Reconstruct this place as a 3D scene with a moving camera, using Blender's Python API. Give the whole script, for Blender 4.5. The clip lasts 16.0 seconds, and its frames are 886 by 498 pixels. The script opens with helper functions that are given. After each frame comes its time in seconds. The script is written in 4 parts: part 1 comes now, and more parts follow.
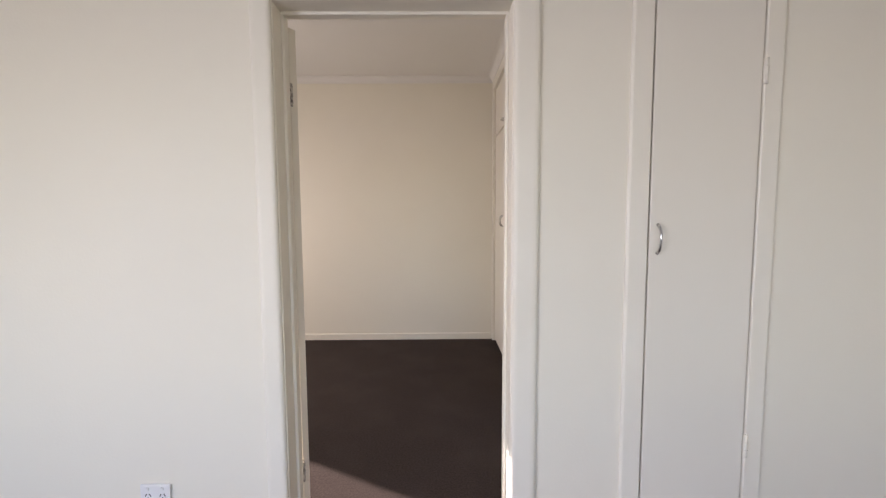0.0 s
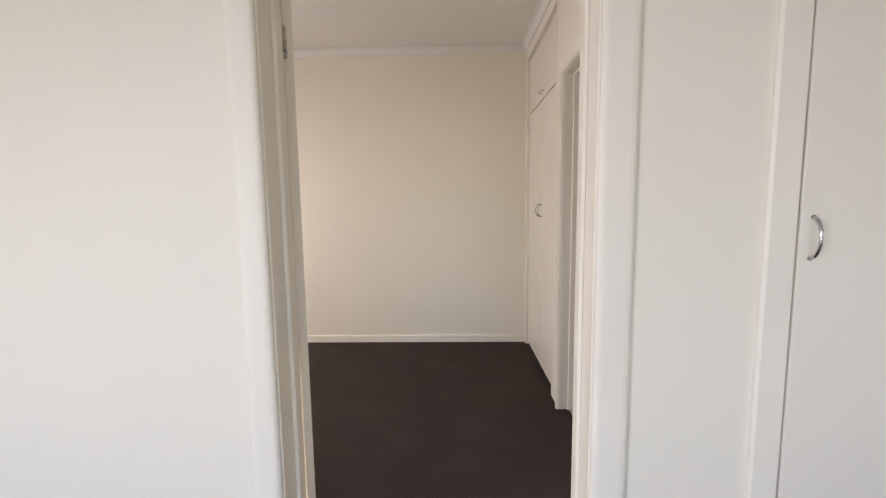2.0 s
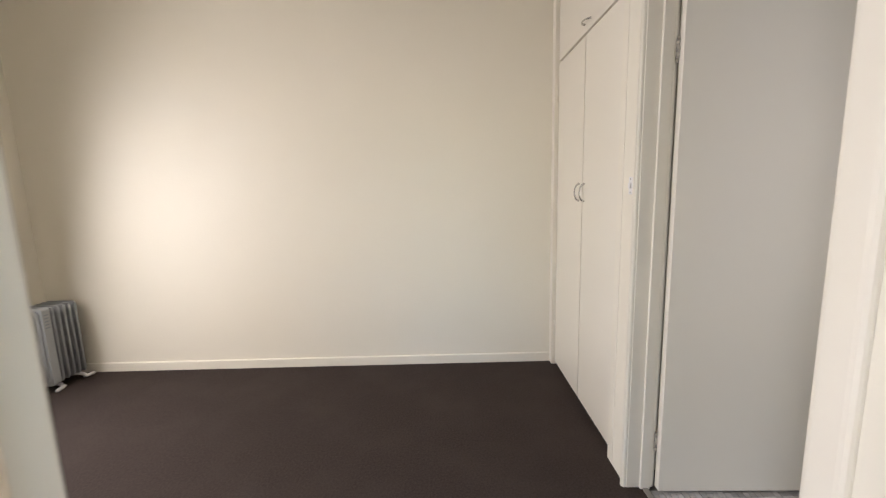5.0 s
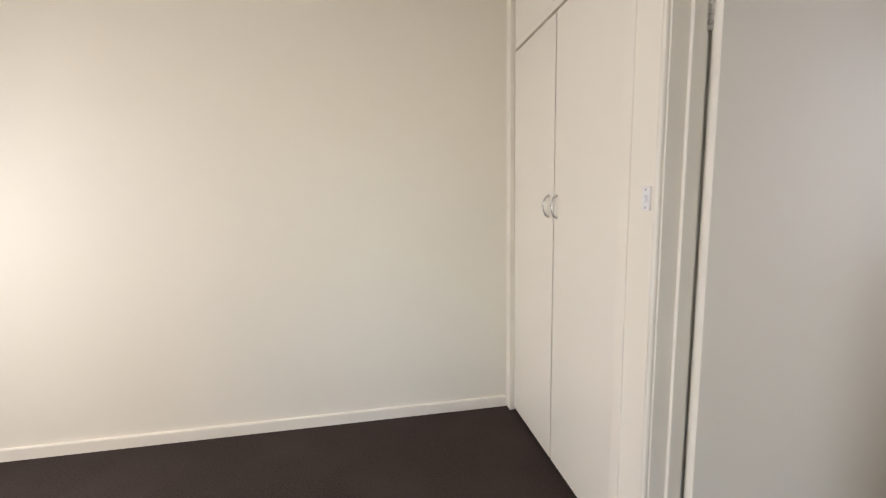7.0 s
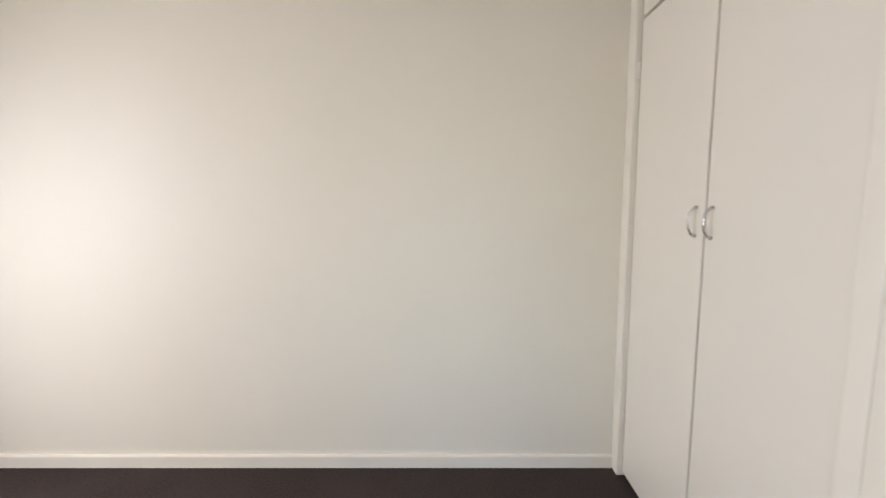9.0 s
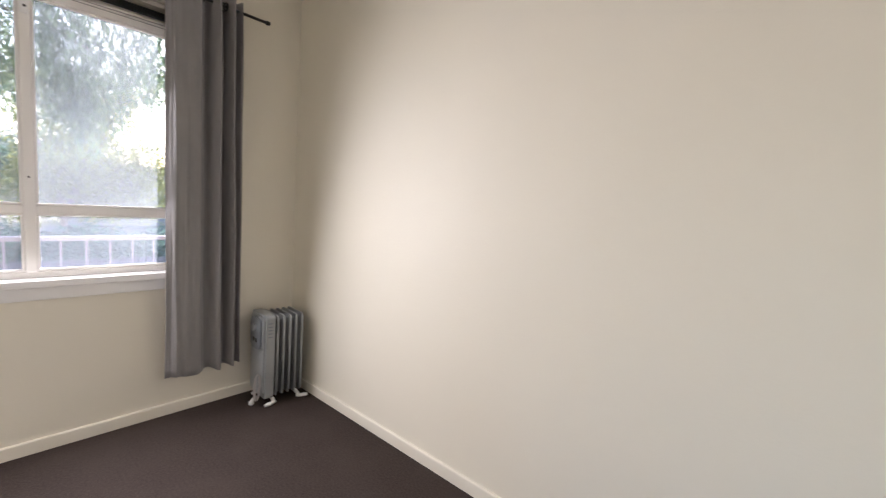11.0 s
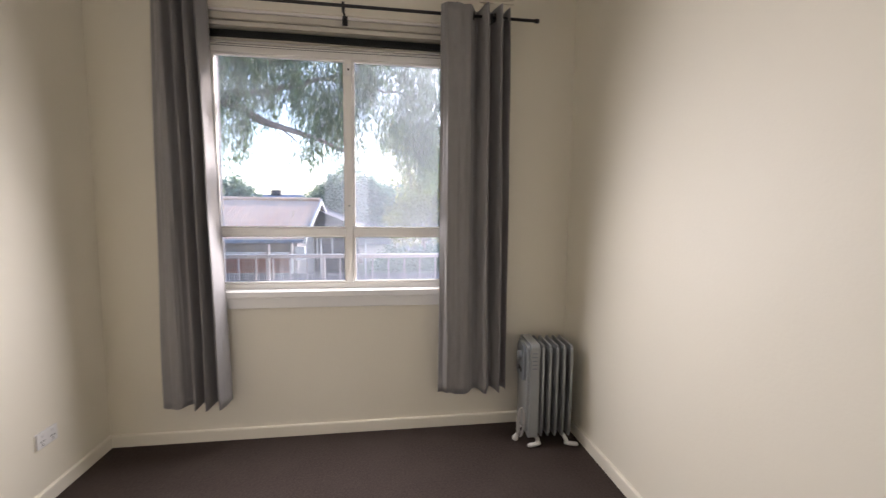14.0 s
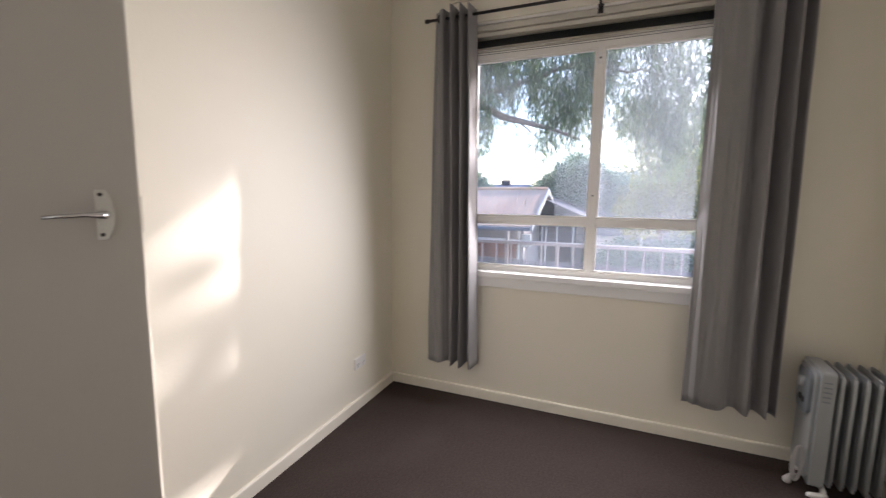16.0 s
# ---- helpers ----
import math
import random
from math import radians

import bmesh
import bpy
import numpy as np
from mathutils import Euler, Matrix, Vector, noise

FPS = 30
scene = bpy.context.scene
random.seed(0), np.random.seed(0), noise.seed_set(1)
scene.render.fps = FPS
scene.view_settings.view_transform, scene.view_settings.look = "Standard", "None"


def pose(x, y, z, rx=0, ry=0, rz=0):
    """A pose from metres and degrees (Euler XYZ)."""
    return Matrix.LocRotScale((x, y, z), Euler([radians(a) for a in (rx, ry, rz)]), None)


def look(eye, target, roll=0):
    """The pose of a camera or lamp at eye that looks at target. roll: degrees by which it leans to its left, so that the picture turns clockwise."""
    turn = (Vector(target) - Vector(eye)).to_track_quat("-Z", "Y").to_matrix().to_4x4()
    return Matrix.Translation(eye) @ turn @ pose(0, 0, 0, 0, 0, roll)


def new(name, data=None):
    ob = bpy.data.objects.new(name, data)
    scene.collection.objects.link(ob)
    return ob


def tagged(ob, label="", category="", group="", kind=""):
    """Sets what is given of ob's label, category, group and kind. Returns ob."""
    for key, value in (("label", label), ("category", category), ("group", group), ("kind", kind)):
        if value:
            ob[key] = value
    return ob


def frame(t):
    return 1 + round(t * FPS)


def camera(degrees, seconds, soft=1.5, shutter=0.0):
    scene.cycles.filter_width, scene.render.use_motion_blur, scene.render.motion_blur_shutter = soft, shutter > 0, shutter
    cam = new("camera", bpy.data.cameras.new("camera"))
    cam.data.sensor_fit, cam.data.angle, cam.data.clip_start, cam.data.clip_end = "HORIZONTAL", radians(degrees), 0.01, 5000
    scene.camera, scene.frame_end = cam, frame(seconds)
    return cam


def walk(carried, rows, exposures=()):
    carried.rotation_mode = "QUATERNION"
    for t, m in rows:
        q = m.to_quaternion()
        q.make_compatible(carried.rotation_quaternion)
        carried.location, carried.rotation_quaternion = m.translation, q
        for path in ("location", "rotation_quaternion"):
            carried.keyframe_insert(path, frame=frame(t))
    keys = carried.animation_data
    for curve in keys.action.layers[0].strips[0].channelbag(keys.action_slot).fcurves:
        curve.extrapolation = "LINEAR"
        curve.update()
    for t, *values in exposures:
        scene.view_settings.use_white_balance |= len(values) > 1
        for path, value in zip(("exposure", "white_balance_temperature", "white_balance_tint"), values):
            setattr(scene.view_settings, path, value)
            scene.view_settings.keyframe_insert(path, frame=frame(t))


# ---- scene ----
cam = camera(94.5, 16.0, soft=1.2, shutter=0.4)
PATH = [
    (0, (0.533, -1.527, 1.314), (0.551, 0.466, 1.154), -0.3),
    (0.5, (0.485, -1.422, 1.328), (0.489, 0.572, 1.167), -0.5),
    (1, (0.424, -1.304, 1.336), (0.423, 0.689, 1.171), -0.8),
    (1.5, (0.403, -1.217, 1.326), (0.38, 0.774, 1.14), -0.8),
    (2, (0.44, -1.08, 1.321), (0.377, 0.907, 1.107), -0.8),
    (2.5, (0.501, -0.905, 1.352), (0.404, 1.076, 1.092), -0.8),
    (3, (0.494, -0.784, 1.32), (0.37, 1.193, 1.041), -0.7),
    (3.5, (0.425, -0.601, 1.332), (0.331, 1.376, 1.042), -1.4),
    (3.8, (0.367, -0.498, 1.338), (0.302, 1.479, 1.045), -1.8),
    (4, (0.343, -0.448, 1.333), (0.285, 1.527, 1.026), -1.7),
    (4.2, (0.333, -0.402, 1.331), (0.269, 1.571, 1.013), -1.7),
    (4.7, (0.327, -0.255, 1.328), (0.279, 1.718, 1.017), -1.7),
    (5.2, (0.33, -0.09, 1.33), (0.352, 1.884, 1.027), -1.5),
    (5.7, (0.325, 0.095, 1.335), (0.475, 2.068, 1.043), -1.4),
    (6.0, (0.312, 0.21, 1.338), (0.56, 2.175, 1.055), -1.4),
    (6.3, (0.296, 0.317, 1.339), (0.641, 2.268, 1.066), -1.4),
    (6.5, (0.277, 0.347, 1.327), (0.676, 2.289, 1.067), -1.3),
    (7, (0.283, 0.429, 1.327), (0.628, 2.382, 1.069), -1.1),
    (7.5, (0.331, 0.538, 1.335), (0.534, 2.512, 1.091), -0.8),
    (8, (0.377, 0.619, 1.338), (0.48, 2.602, 1.096), -0.5),
    (8.5, (0.352, 0.712, 1.327), (0.404, 2.697, 1.088), -0.1),
    (9, (0.272, 0.843, 1.349), (0.246, 2.828, 1.11), -0.5),
    (9.5, (0.172, 0.923, 1.337), (-0.093, 2.89, 1.093), -0.3),
    (9.6, (0.12, 0.936, 1.335), (-0.175, 2.899, 1.091), -0.3),
    (9.9, (0.086, 0.978, 1.34), (-0.431, 2.895, 1.104), 0.5),
    (10, (0.085, 1.023, 1.341), (-0.511, 2.914, 1.077), -0.2),
    (10.2, (0.11, 1.078, 1.369), (-0.666, 2.904, 1.12), 1.0),
    (12.5, (-0.187, 1.504, 1.327), (-1.898, 2.525, 1.151), -0.5),
    (13, (-0.246, 1.562, 1.339), (-2.073, 2.357, 1.164), -0.2),
    (13.5, (-0.261, 1.612, 1.331), (-2.174, 2.17, 1.161), 0.5),
    (14, (-0.245, 1.647, 1.323), (-2.216, 1.934, 1.142), 0.6),
    (14.5, (-0.24, 1.625, 1.327), (-2.23, 1.66, 1.126), 0.6),
    (15, (-0.244, 1.618, 1.32), (-2.218, 1.382, 1.103), 0.4),
    (15.5, (-0.216, 1.587, 1.326), (-2.141, 1.096, 1.096), 0.3),
    (16, (-0.141, 1.555, 1.327), (-1.979, 0.806, 1.081), 0.7),
]
EXPOSURES = [(0.0, 2.98, 6550, 24), (2.0, 3.1, 6500, 23), (4.2, 3.38, 6280, 18), (6.3, 3.46, 6230, 18), (9.0, 3.44, 5900, 18), (10.2, 3.46, 5850, 18), (12.3, 3.02, 6250, 22), (14.0, 3.02, 6130, 19), (16.0, 2.94, 5980, 19)]
walk(cam, [(t, look(eye, target, roll)) for t, eye, target, roll in PATH], EXPOSURES)

# ---------------------------------------------------------------- light
SUN_AZ, SUN_EL = radians(28.4), radians(24.0)      # the light travels towards +x and -y
sun_dir = Vector((math.cos(SUN_AZ) * math.cos(SUN_EL), -math.sin(SUN_AZ) * math.cos(SUN_EL), -math.sin(SUN_EL)))
world = bpy.data.worlds.new("world")
scene.world = world
world.use_nodes = True
wn = world.node_tree.nodes
sky = wn.new("ShaderNodeTexSky")
sky.sky_type = "NISHITA"
sky.sun_disc = False
sky.sun_elevation = SUN_EL
sky.sun_rotation = math.atan2(-sun_dir.x, -sun_dir.y)
wn["Background"].inputs["Strength"].default_value = 0.12
world.node_tree.links.new(sky.outputs[0], wn["Background"].inputs[0])

sun = new("sun", bpy.data.lights.new("sun", "SUN"))
sun.data.energy, sun.data.angle, sun.data.color = 1.9, radians(0.85), (1.0, 0.9, 0.8)
sun.matrix_world = look((0, 0, 0), sun_dir)


def window_lamp(name, eye, target, w, h, watts, colour):
    lamp = new(name, bpy.data.lights.new(name, "AREA"))
    lamp.data.shape, lamp.data.size, lamp.data.size_y = "RECTANGLE", w, h
    lamp.data.energy, lamp.data.color = watts, colour
    lamp.matrix_world = look(eye, target)
    return lamp


HALL_SKY = (0.865, 0.915, 1.0)
hall_side = window_lamp("hall_window_light", (-2.38, -2.95, 1.15), (1.4, -0.9, 0.2), 1.5, 1.4, 6.9, HALL_SKY)
hall_side.data.spread = radians(150)
# Fill lamp added at an unseen opening in the back wall.
hall_back = window_lamp("hall_back_fill_light", (0.6, -3.96, 1.45), (1.9, 0, -0.6), 1.9, 1.3, 1.6, HALL_SKY)
hall_back.data.spread = radians(130)
# Added lamp for the bathroom's unseen window; its wall has no opening.
bath_light = window_lamp("bath_unseen_window_light", (3.15, 0.95, 1.35), (1.1, 0.95, 1.1), 0.9, 1.5, 0.62, (0.93, 0.95, 1.0))
bath_light.data.spread = radians(80)

# lamps added just inside the bedroom window to strengthen its skylight
for name, z, watts in (("window_skylight_low", 1.20, 2.85), ("window_skylight_high", 1.77, 1.75)):
    skylight = window_lamp(name, (-2.59, 1.38, z), (-1.59, 1.38, z - 0.38), 1.12, 0.54, watts, (1.0, 0.96, 0.905))
    skylight.data.spread = radians(162)

# ---------------------------------------------------------------- materials


def mat(name, colour, rough=0.5, metal=0.0, var=0.06, scale=6.0, bump=0.0, bscale=60.0, second=None, sscale=1.2, smix=0.3, spec=0.5):
    """Painted or plain surface: two scales of colour variation and a fine relief."""
    m = bpy.data.materials.new(name)
    m.use_nodes = True
    nt = m.node_tree
    b = nt.nodes["Principled BSDF"]
    b.inputs["Roughness"].default_value, b.inputs["Metallic"].default_value = rough, metal
    b.inputs["Specular IOR Level"].default_value = spec
    tc = nt.nodes.new("ShaderNodeTexCoord")
    n1 = nt.nodes.new("ShaderNodeTexNoise")
    n1.inputs["Scale"].default_value, n1.inputs["Detail"].default_value = scale, 6
    nt.links.new(tc.outputs["Object"], n1.inputs["Vector"])
    mix = nt.nodes.new("ShaderNodeMix")
    mix.data_type = "RGBA"
    mix.inputs["A"].default_value = (*[c * (1 - var) for c in colour], 1)
    mix.inputs["B"].default_value = (*[min(1, c * (1 + var)) for c in colour], 1)
    nt.links.new(n1.outputs["Fac"], mix.inputs["Factor"])
    out = mix.outputs["Result"]
    if second:
        n2 = nt.nodes.new("ShaderNodeTexNoise")
        n2.inputs["Scale"].default_value, n2.inputs["Detail"].default_value = sscale, 4
        nt.links.new(tc.outputs["Object"], n2.inputs["Vector"])
        ramp = nt.nodes.new("ShaderNodeMapRange")
        ramp.inputs["From Min"].default_value, ramp.inputs["From Max"].default_value = 0.45, 0.7
        ramp.inputs["To Max"].default_value = smix
        nt.links.new(n2.outputs["Fac"], ramp.inputs["Value"])
        mix2 = nt.nodes.new("ShaderNodeMix")
        mix2.data_type = "RGBA"
        nt.links.new(ramp.outputs[0], mix2.inputs["Factor"])
        nt.links.new(out, mix2.inputs["A"])
        mix2.inputs["B"].default_value = (*second, 1)
        out = mix2.outputs["Result"]
    nt.links.new(out, b.inputs["Base Color"])
    if bump:
        n3 = nt.nodes.new("ShaderNodeTexNoise")
        n3.inputs["Scale"].default_value, n3.inputs["Detail"].default_value = bscale, 3
        nt.links.new(tc.outputs["Object"], n3.inputs["Vector"])
        bp = nt.nodes.new("ShaderNodeBump")
        bp.inputs["Strength"].default_value, bp.inputs["Distance"].default_value = bump, 0.004
        nt.links.new(n3.outputs["Fac"], bp.inputs["Height"])
        nt.links.new(bp.outputs[0], b.inputs["Normal"])
    return m


M_WALL = mat("cream_wall_paint", (0.83, 0.785, 0.668), 0.55, var=0.02, scale=2.2, bump=0.12, bscale=90, second=(0.78, 0.73, 0.60), sscale=0.9, smix=0.25, spec=0.32)
M_CEIL = mat("white_ceiling_paint", (0.80, 0.775, 0.72), 0.7, var=0.02, scale=1.5, bump=0.08, bscale=120)
M_TRIM = mat("gloss_cream_trim_paint", (0.84, 0.795, 0.685), 0.42, var=0.02, scale=5, bump=0.06, bscale=25, second=(0.78, 0.725, 0.61), sscale=3, smix=0.3, spec=0.35)
M_SILL = mat("white_gloss_sill_paint", (0.86, 0.85, 0.83), 0.25, var=0.02, scale=5, bump=0.05, bscale=20)
M_FRAME = mat("off_white_window_paint", (0.86, 0.835, 0.79), 0.35, var=0.02, scale=5, bump=0.06, bscale=25, second=(0.80, 0.76, 0.69), sscale=3, smix=0.3)
# Door paint darkened to carry the shade on the face turned from the window.
M_DOORSHADE = mat("shade_toned_door_paint", (0.52, 0.485, 0.43), 0.33, var=0.03, scale=3, bump=0.05, bscale=18, second=(0.47, 0.43, 0.38), sscale=1.5, smix=0.3)
M_DOOR = mat("semi_gloss_door_paint", (0.82, 0.775, 0.67), 0.30, var=0.02, scale=3, bump=0.05, bscale=18, second=(0.79, 0.735, 0.62), sscale=1.5, smix=0.25)
M_CARPET = mat("dark_brown_carpet", (0.056, 0.043, 0.038), 0.95, var=0.55, scale=95, bump=1.0, bscale=260, second=(0.075, 0.059, 0.052), sscale=2.6, smix=0.5, spec=0.1)
M_CHROME = mat("brushed_chrome", (0.62, 0.61, 0.60), 0.22, metal=1.0, var=0.05, scale=30)
M_STEEL = mat("dull_steel", (0.35, 0.33, 0.31), 0.4, metal=1.0, var=0.1, scale=40)
M_HINGE = mat("part_painted_steel", (0.62, 0.58, 0.50), 0.4, var=0.05, scale=8, second=(0.10, 0.09, 0.08), sscale=60, smix=0.9)
M_RUST = mat("tarnished_steel", (0.07, 0.045, 0.035), 0.6, metal=0.2, var=0.3, scale=60)
# Near-black: shade of gaps and holes as colour; also for dark screws.
M_DARK = mat("dark_gap", (0.03, 0.025, 0.02), 0.9, var=0.1)
M_PLASTIC = mat("white_plastic", (0.80, 0.79, 0.77), 0.35, var=0.02)
M_CORD = mat("pale_grey_cord", (0.52, 0.50, 0.48), 0.5, var=0.06)
M_BLACK = mat("black_metal", (0.018, 0.016, 0.016), 0.4, var=0.15, scale=20)
M_HEATER = mat("grey_enamel", (0.34, 0.355, 0.36), 0.38, var=0.04, scale=8)
M_HEATERDARK = mat("darker_grey_plastic", (0.22, 0.24, 0.26), 0.45, var=0.05)
M_BLIND = mat("cream_aluminium_slat", (0.62, 0.58, 0.50), 0.4, var=0.05)
# Slat colour with the shade of the bunched stack put in.
M_BLINDSHADE = mat("shade_dark_slat", (0.045, 0.05, 0.045), 0.5, var=0.15, scale=25)
M_TIE = mat("pale_mosaic_tile", (0.50, 0.49, 0.47), 0.35, var=0.15, scale=10)
M_GROUT = mat("tile_grout", (0.20, 0.19, 0.18), 0.8, var=0.1)
M_METALSTRIP = mat("aluminium_strip", (0.5, 0.48, 0.45), 0.35, metal=1.0)


def island_tint(m, amount):
    """Vary a material's colour from piece to piece."""
    nt = m.node_tree
    b = nt.nodes["Principled BSDF"]
    src = b.inputs["Base Color"].links[0].from_socket
    geo = nt.nodes.new("ShaderNodeNewGeometry")
    obi = nt.nodes.new("ShaderNodeObjectInfo")
    add = nt.nodes.new("ShaderNodeMath")
    add.operation = "ADD"
    nt.links.new(geo.outputs["Random Per Island"], add.inputs[0])
    nt.links.new(obi.outputs["Random"], add.inputs[1])
    fr = nt.nodes.new("ShaderNodeMath")
    fr.operation = "FRACT"
    nt.links.new(add.outputs[0], fr.inputs[0])
    mr = nt.nodes.new("ShaderNodeMapRange")
    mr.inputs["To Min"].default_value, mr.inputs["To Max"].default_value = 1 - amount, 1 + amount
    nt.links.new(fr.outputs[0], mr.inputs["Value"])
    hsv = nt.nodes.new("ShaderNodeHueSaturation")
    nt.links.new(src, hsv.inputs["Color"])
    nt.links.new(mr.outputs[0], hsv.inputs["Value"])
    nt.links.new(hsv.outputs[0], b.inputs["Base Color"])
    return m


island_tint(M_TIE, 0.3)


def fabric(name, colour):
    m = mat(name, colour, 0.85, var=0.08, scale=14, bump=0.25, bscale=500, spec=0.25)
    nt = m.node_tree
    b = nt.nodes["Principled BSDF"]
    b.inputs["Sheen Weight"].default_value = 0.25
    return m


M_CURTAIN = fabric("grey_blackout_fabric", (0.265, 0.253, 0.25))


def glass(name, haze):
    m = bpy.data.materials.new(name)
    m.use_nodes = True
    nt = m.node_tree
    nt.nodes.remove(nt.nodes["Principled BSDF"])
    out = nt.nodes["Material Output"]
    tr = nt.nodes.new("ShaderNodeBsdfTransparent")
    # Grey tint put into the glass holds down the bright outdoor view.
    tr.inputs[0].default_value = (0.65, 0.66, 0.68, 1)
    gl = nt.nodes.new("ShaderNodeBsdfGlossy")
    gl.inputs["Roughness"].default_value = 0.02
    fres = nt.nodes.new("ShaderNodeFresnel")
    fres.inputs[0].default_value = 1.45
    mx = nt.nodes.new("ShaderNodeMixShader")
    nt.links.new(fres.outputs[0], mx.inputs[0])
    nt.links.new(tr.outputs[0], mx.inputs[1])
    nt.links.new(gl.outputs[0], mx.inputs[2])
    # Bluish film mixes in dust and the pale veil over the view.
    film = nt.nodes.new("ShaderNodeBsdfTranslucent")
    film.inputs[0].default_value = (0.76, 0.85, 1.0, 1)
    tc = nt.nodes.new("ShaderNodeTexCoord")
    ns = nt.nodes.new("ShaderNodeTexNoise")
    ns.inputs["Scale"].default_value, ns.inputs["Detail"].default_value = 1.6, 1.5
    nt.links.new(tc.outputs["Object"], ns.inputs["Vector"])
    mr = nt.nodes.new("ShaderNodeMapRange")
    mr.inputs["From Min"].default_value, mr.inputs["From Max"].default_value = 0.3, 0.75
    mr.inputs["To Min"].default_value, mr.inputs["To Max"].default_value = haze * 0.7, haze * 1.3
    nt.links.new(ns.outputs["Fac"], mr.inputs["Value"])
    mx2 = nt.nodes.new("ShaderNodeMixShader")
    nt.links.new(mr.outputs[0], mx2.inputs[0])
    nt.links.new(mx.outputs[0], mx2.inputs[1])
    nt.links.new(film.outputs[0], mx2.inputs[2])
    nt.links.new(mx2.outputs[0], out.inputs["Surface"])
    return m


M_GLASS = glass("window_glass", 0.032)
M_GLASSHAZE = glass("dusty_window_glass", 0.058)

# outdoors
M_GRASS = mat("dry_ground", (0.20, 0.19, 0.15), 0.95, var=0.25, scale=3, bump=0.6, bscale=20, second=(0.10, 0.13, 0.06), sscale=0.3, smix=0.8)
M_CONC = mat("pale_concrete", (0.42, 0.40, 0.40), 0.85, var=0.1, scale=5, bump=0.3, bscale=60)
M_RAIL = mat("pale_grey_painted_rail", (0.50, 0.46, 0.46), 0.6, var=0.06, scale=9)
M_BRICK = island_tint(mat("red_brick", (0.30, 0.115, 0.075), 0.85, var=0.15, scale=20, bump=0.4), 0.25)
M_MORTAR = mat("mortar", (0.42, 0.39, 0.35), 0.9, var=0.08)
M_ROOFTAN = mat("tan_metal_roof", (0.92, 0.65, 0.47), 0.8, var=0.06, scale=4, second=(0.72, 0.44, 0.32), sscale=0.6, smix=0.5, spec=0.2)
M_ROOFDARK = mat("dark_tile_roof", (0.10, 0.095, 0.11), 0.8, var=0.2, scale=9)
M_ROOFTILE = mat("purple_grey_roof_tile", (0.26, 0.22, 0.25), 0.8, var=0.15, scale=9)
M_DARKWALL = mat("dark_weatherboard", (0.035, 0.035, 0.042), 0.75, var=0.15, scale=6)
M_HOUSEWALL = mat("rendered_wall", (0.40, 0.37, 0.36), 0.85, var=0.06, scale=4)
M_FENCE = island_tint(mat("weathered_paling", (0.25, 0.23, 0.24), 0.9, var=0.2, scale=7, bump=0.4, bscale=40), 0.22)
M_WHITE = mat("white_fascia_paint", (0.75, 0.74, 0.72), 0.5, var=0.04)
M_GUTTER = mat("blue_grey_gutter", (0.22, 0.25, 0.32), 0.5, var=0.06)
M_WINDARK = mat("dark_window", (0.03, 0.035, 0.045), 0.1, var=0.1)
M_BARK = mat("gum_bark", (0.48, 0.36, 0.31), 0.9, var=0.25, scale=9, bump=0.6, bscale=25, second=(0.42, 0.36, 0.31), sscale=4, smix=0.7)


def leafy(name, colour, amount):
    m = island_tint(mat(name, colour, 0.55, var=0.2, scale=3), amount)
    nt = m.node_tree
    b = nt.nodes["Principled BSDF"]
    tl = nt.nodes.new("ShaderNodeBsdfTranslucent")
    nt.links.new(b.inputs["Base Color"].links[0].from_socket, tl.inputs[0])
    mx = nt.nodes.new("ShaderNodeMixShader")
    mx.inputs[0].default_value = 0.45
    nt.links.new(b.outputs[0], mx.inputs[1])
    nt.links.new(tl.outputs[0], mx.inputs[2])
    nt.links.new(mx.outputs[0], nt.nodes["Material Output"].inputs["Surface"])
    return m


M_GUM = leafy("gum_leaf", (0.19, 0.26, 0.115), 0.7)
M_BUSH = leafy("dark_bush_leaf", (0.17, 0.29, 0.19), 0.5)
# Paler green: the distance haze is put into the leaf colour.
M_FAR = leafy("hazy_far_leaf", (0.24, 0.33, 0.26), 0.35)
M_PEPPER = leafy("yellow_green_leaf", (0.36, 0.37, 0.10), 0.5)

# ---------------------------------------------------------------- building helpers
ORIGIN = {}


def box(bm, x0, x1, y0, y1, z0, z1, bev=0.0, seg=2):
    r = bmesh.ops.create_cube(bm, size=1)
    for v in r["verts"]:
        v.co = Vector(((x0 + x1) / 2 + v.co.x * (x1 - x0), (y0 + y1) / 2 + v.co.y * (y1 - y0), (z0 + z1) / 2 + v.co.z * (z1 - z0)))
    if bev:
        edges = list({e for v in r["verts"] for e in v.link_edges})
        bmesh.ops.bevel(bm, geom=edges, offset=bev, segments=seg, affect="EDGES", profile=0.6)
    return bm


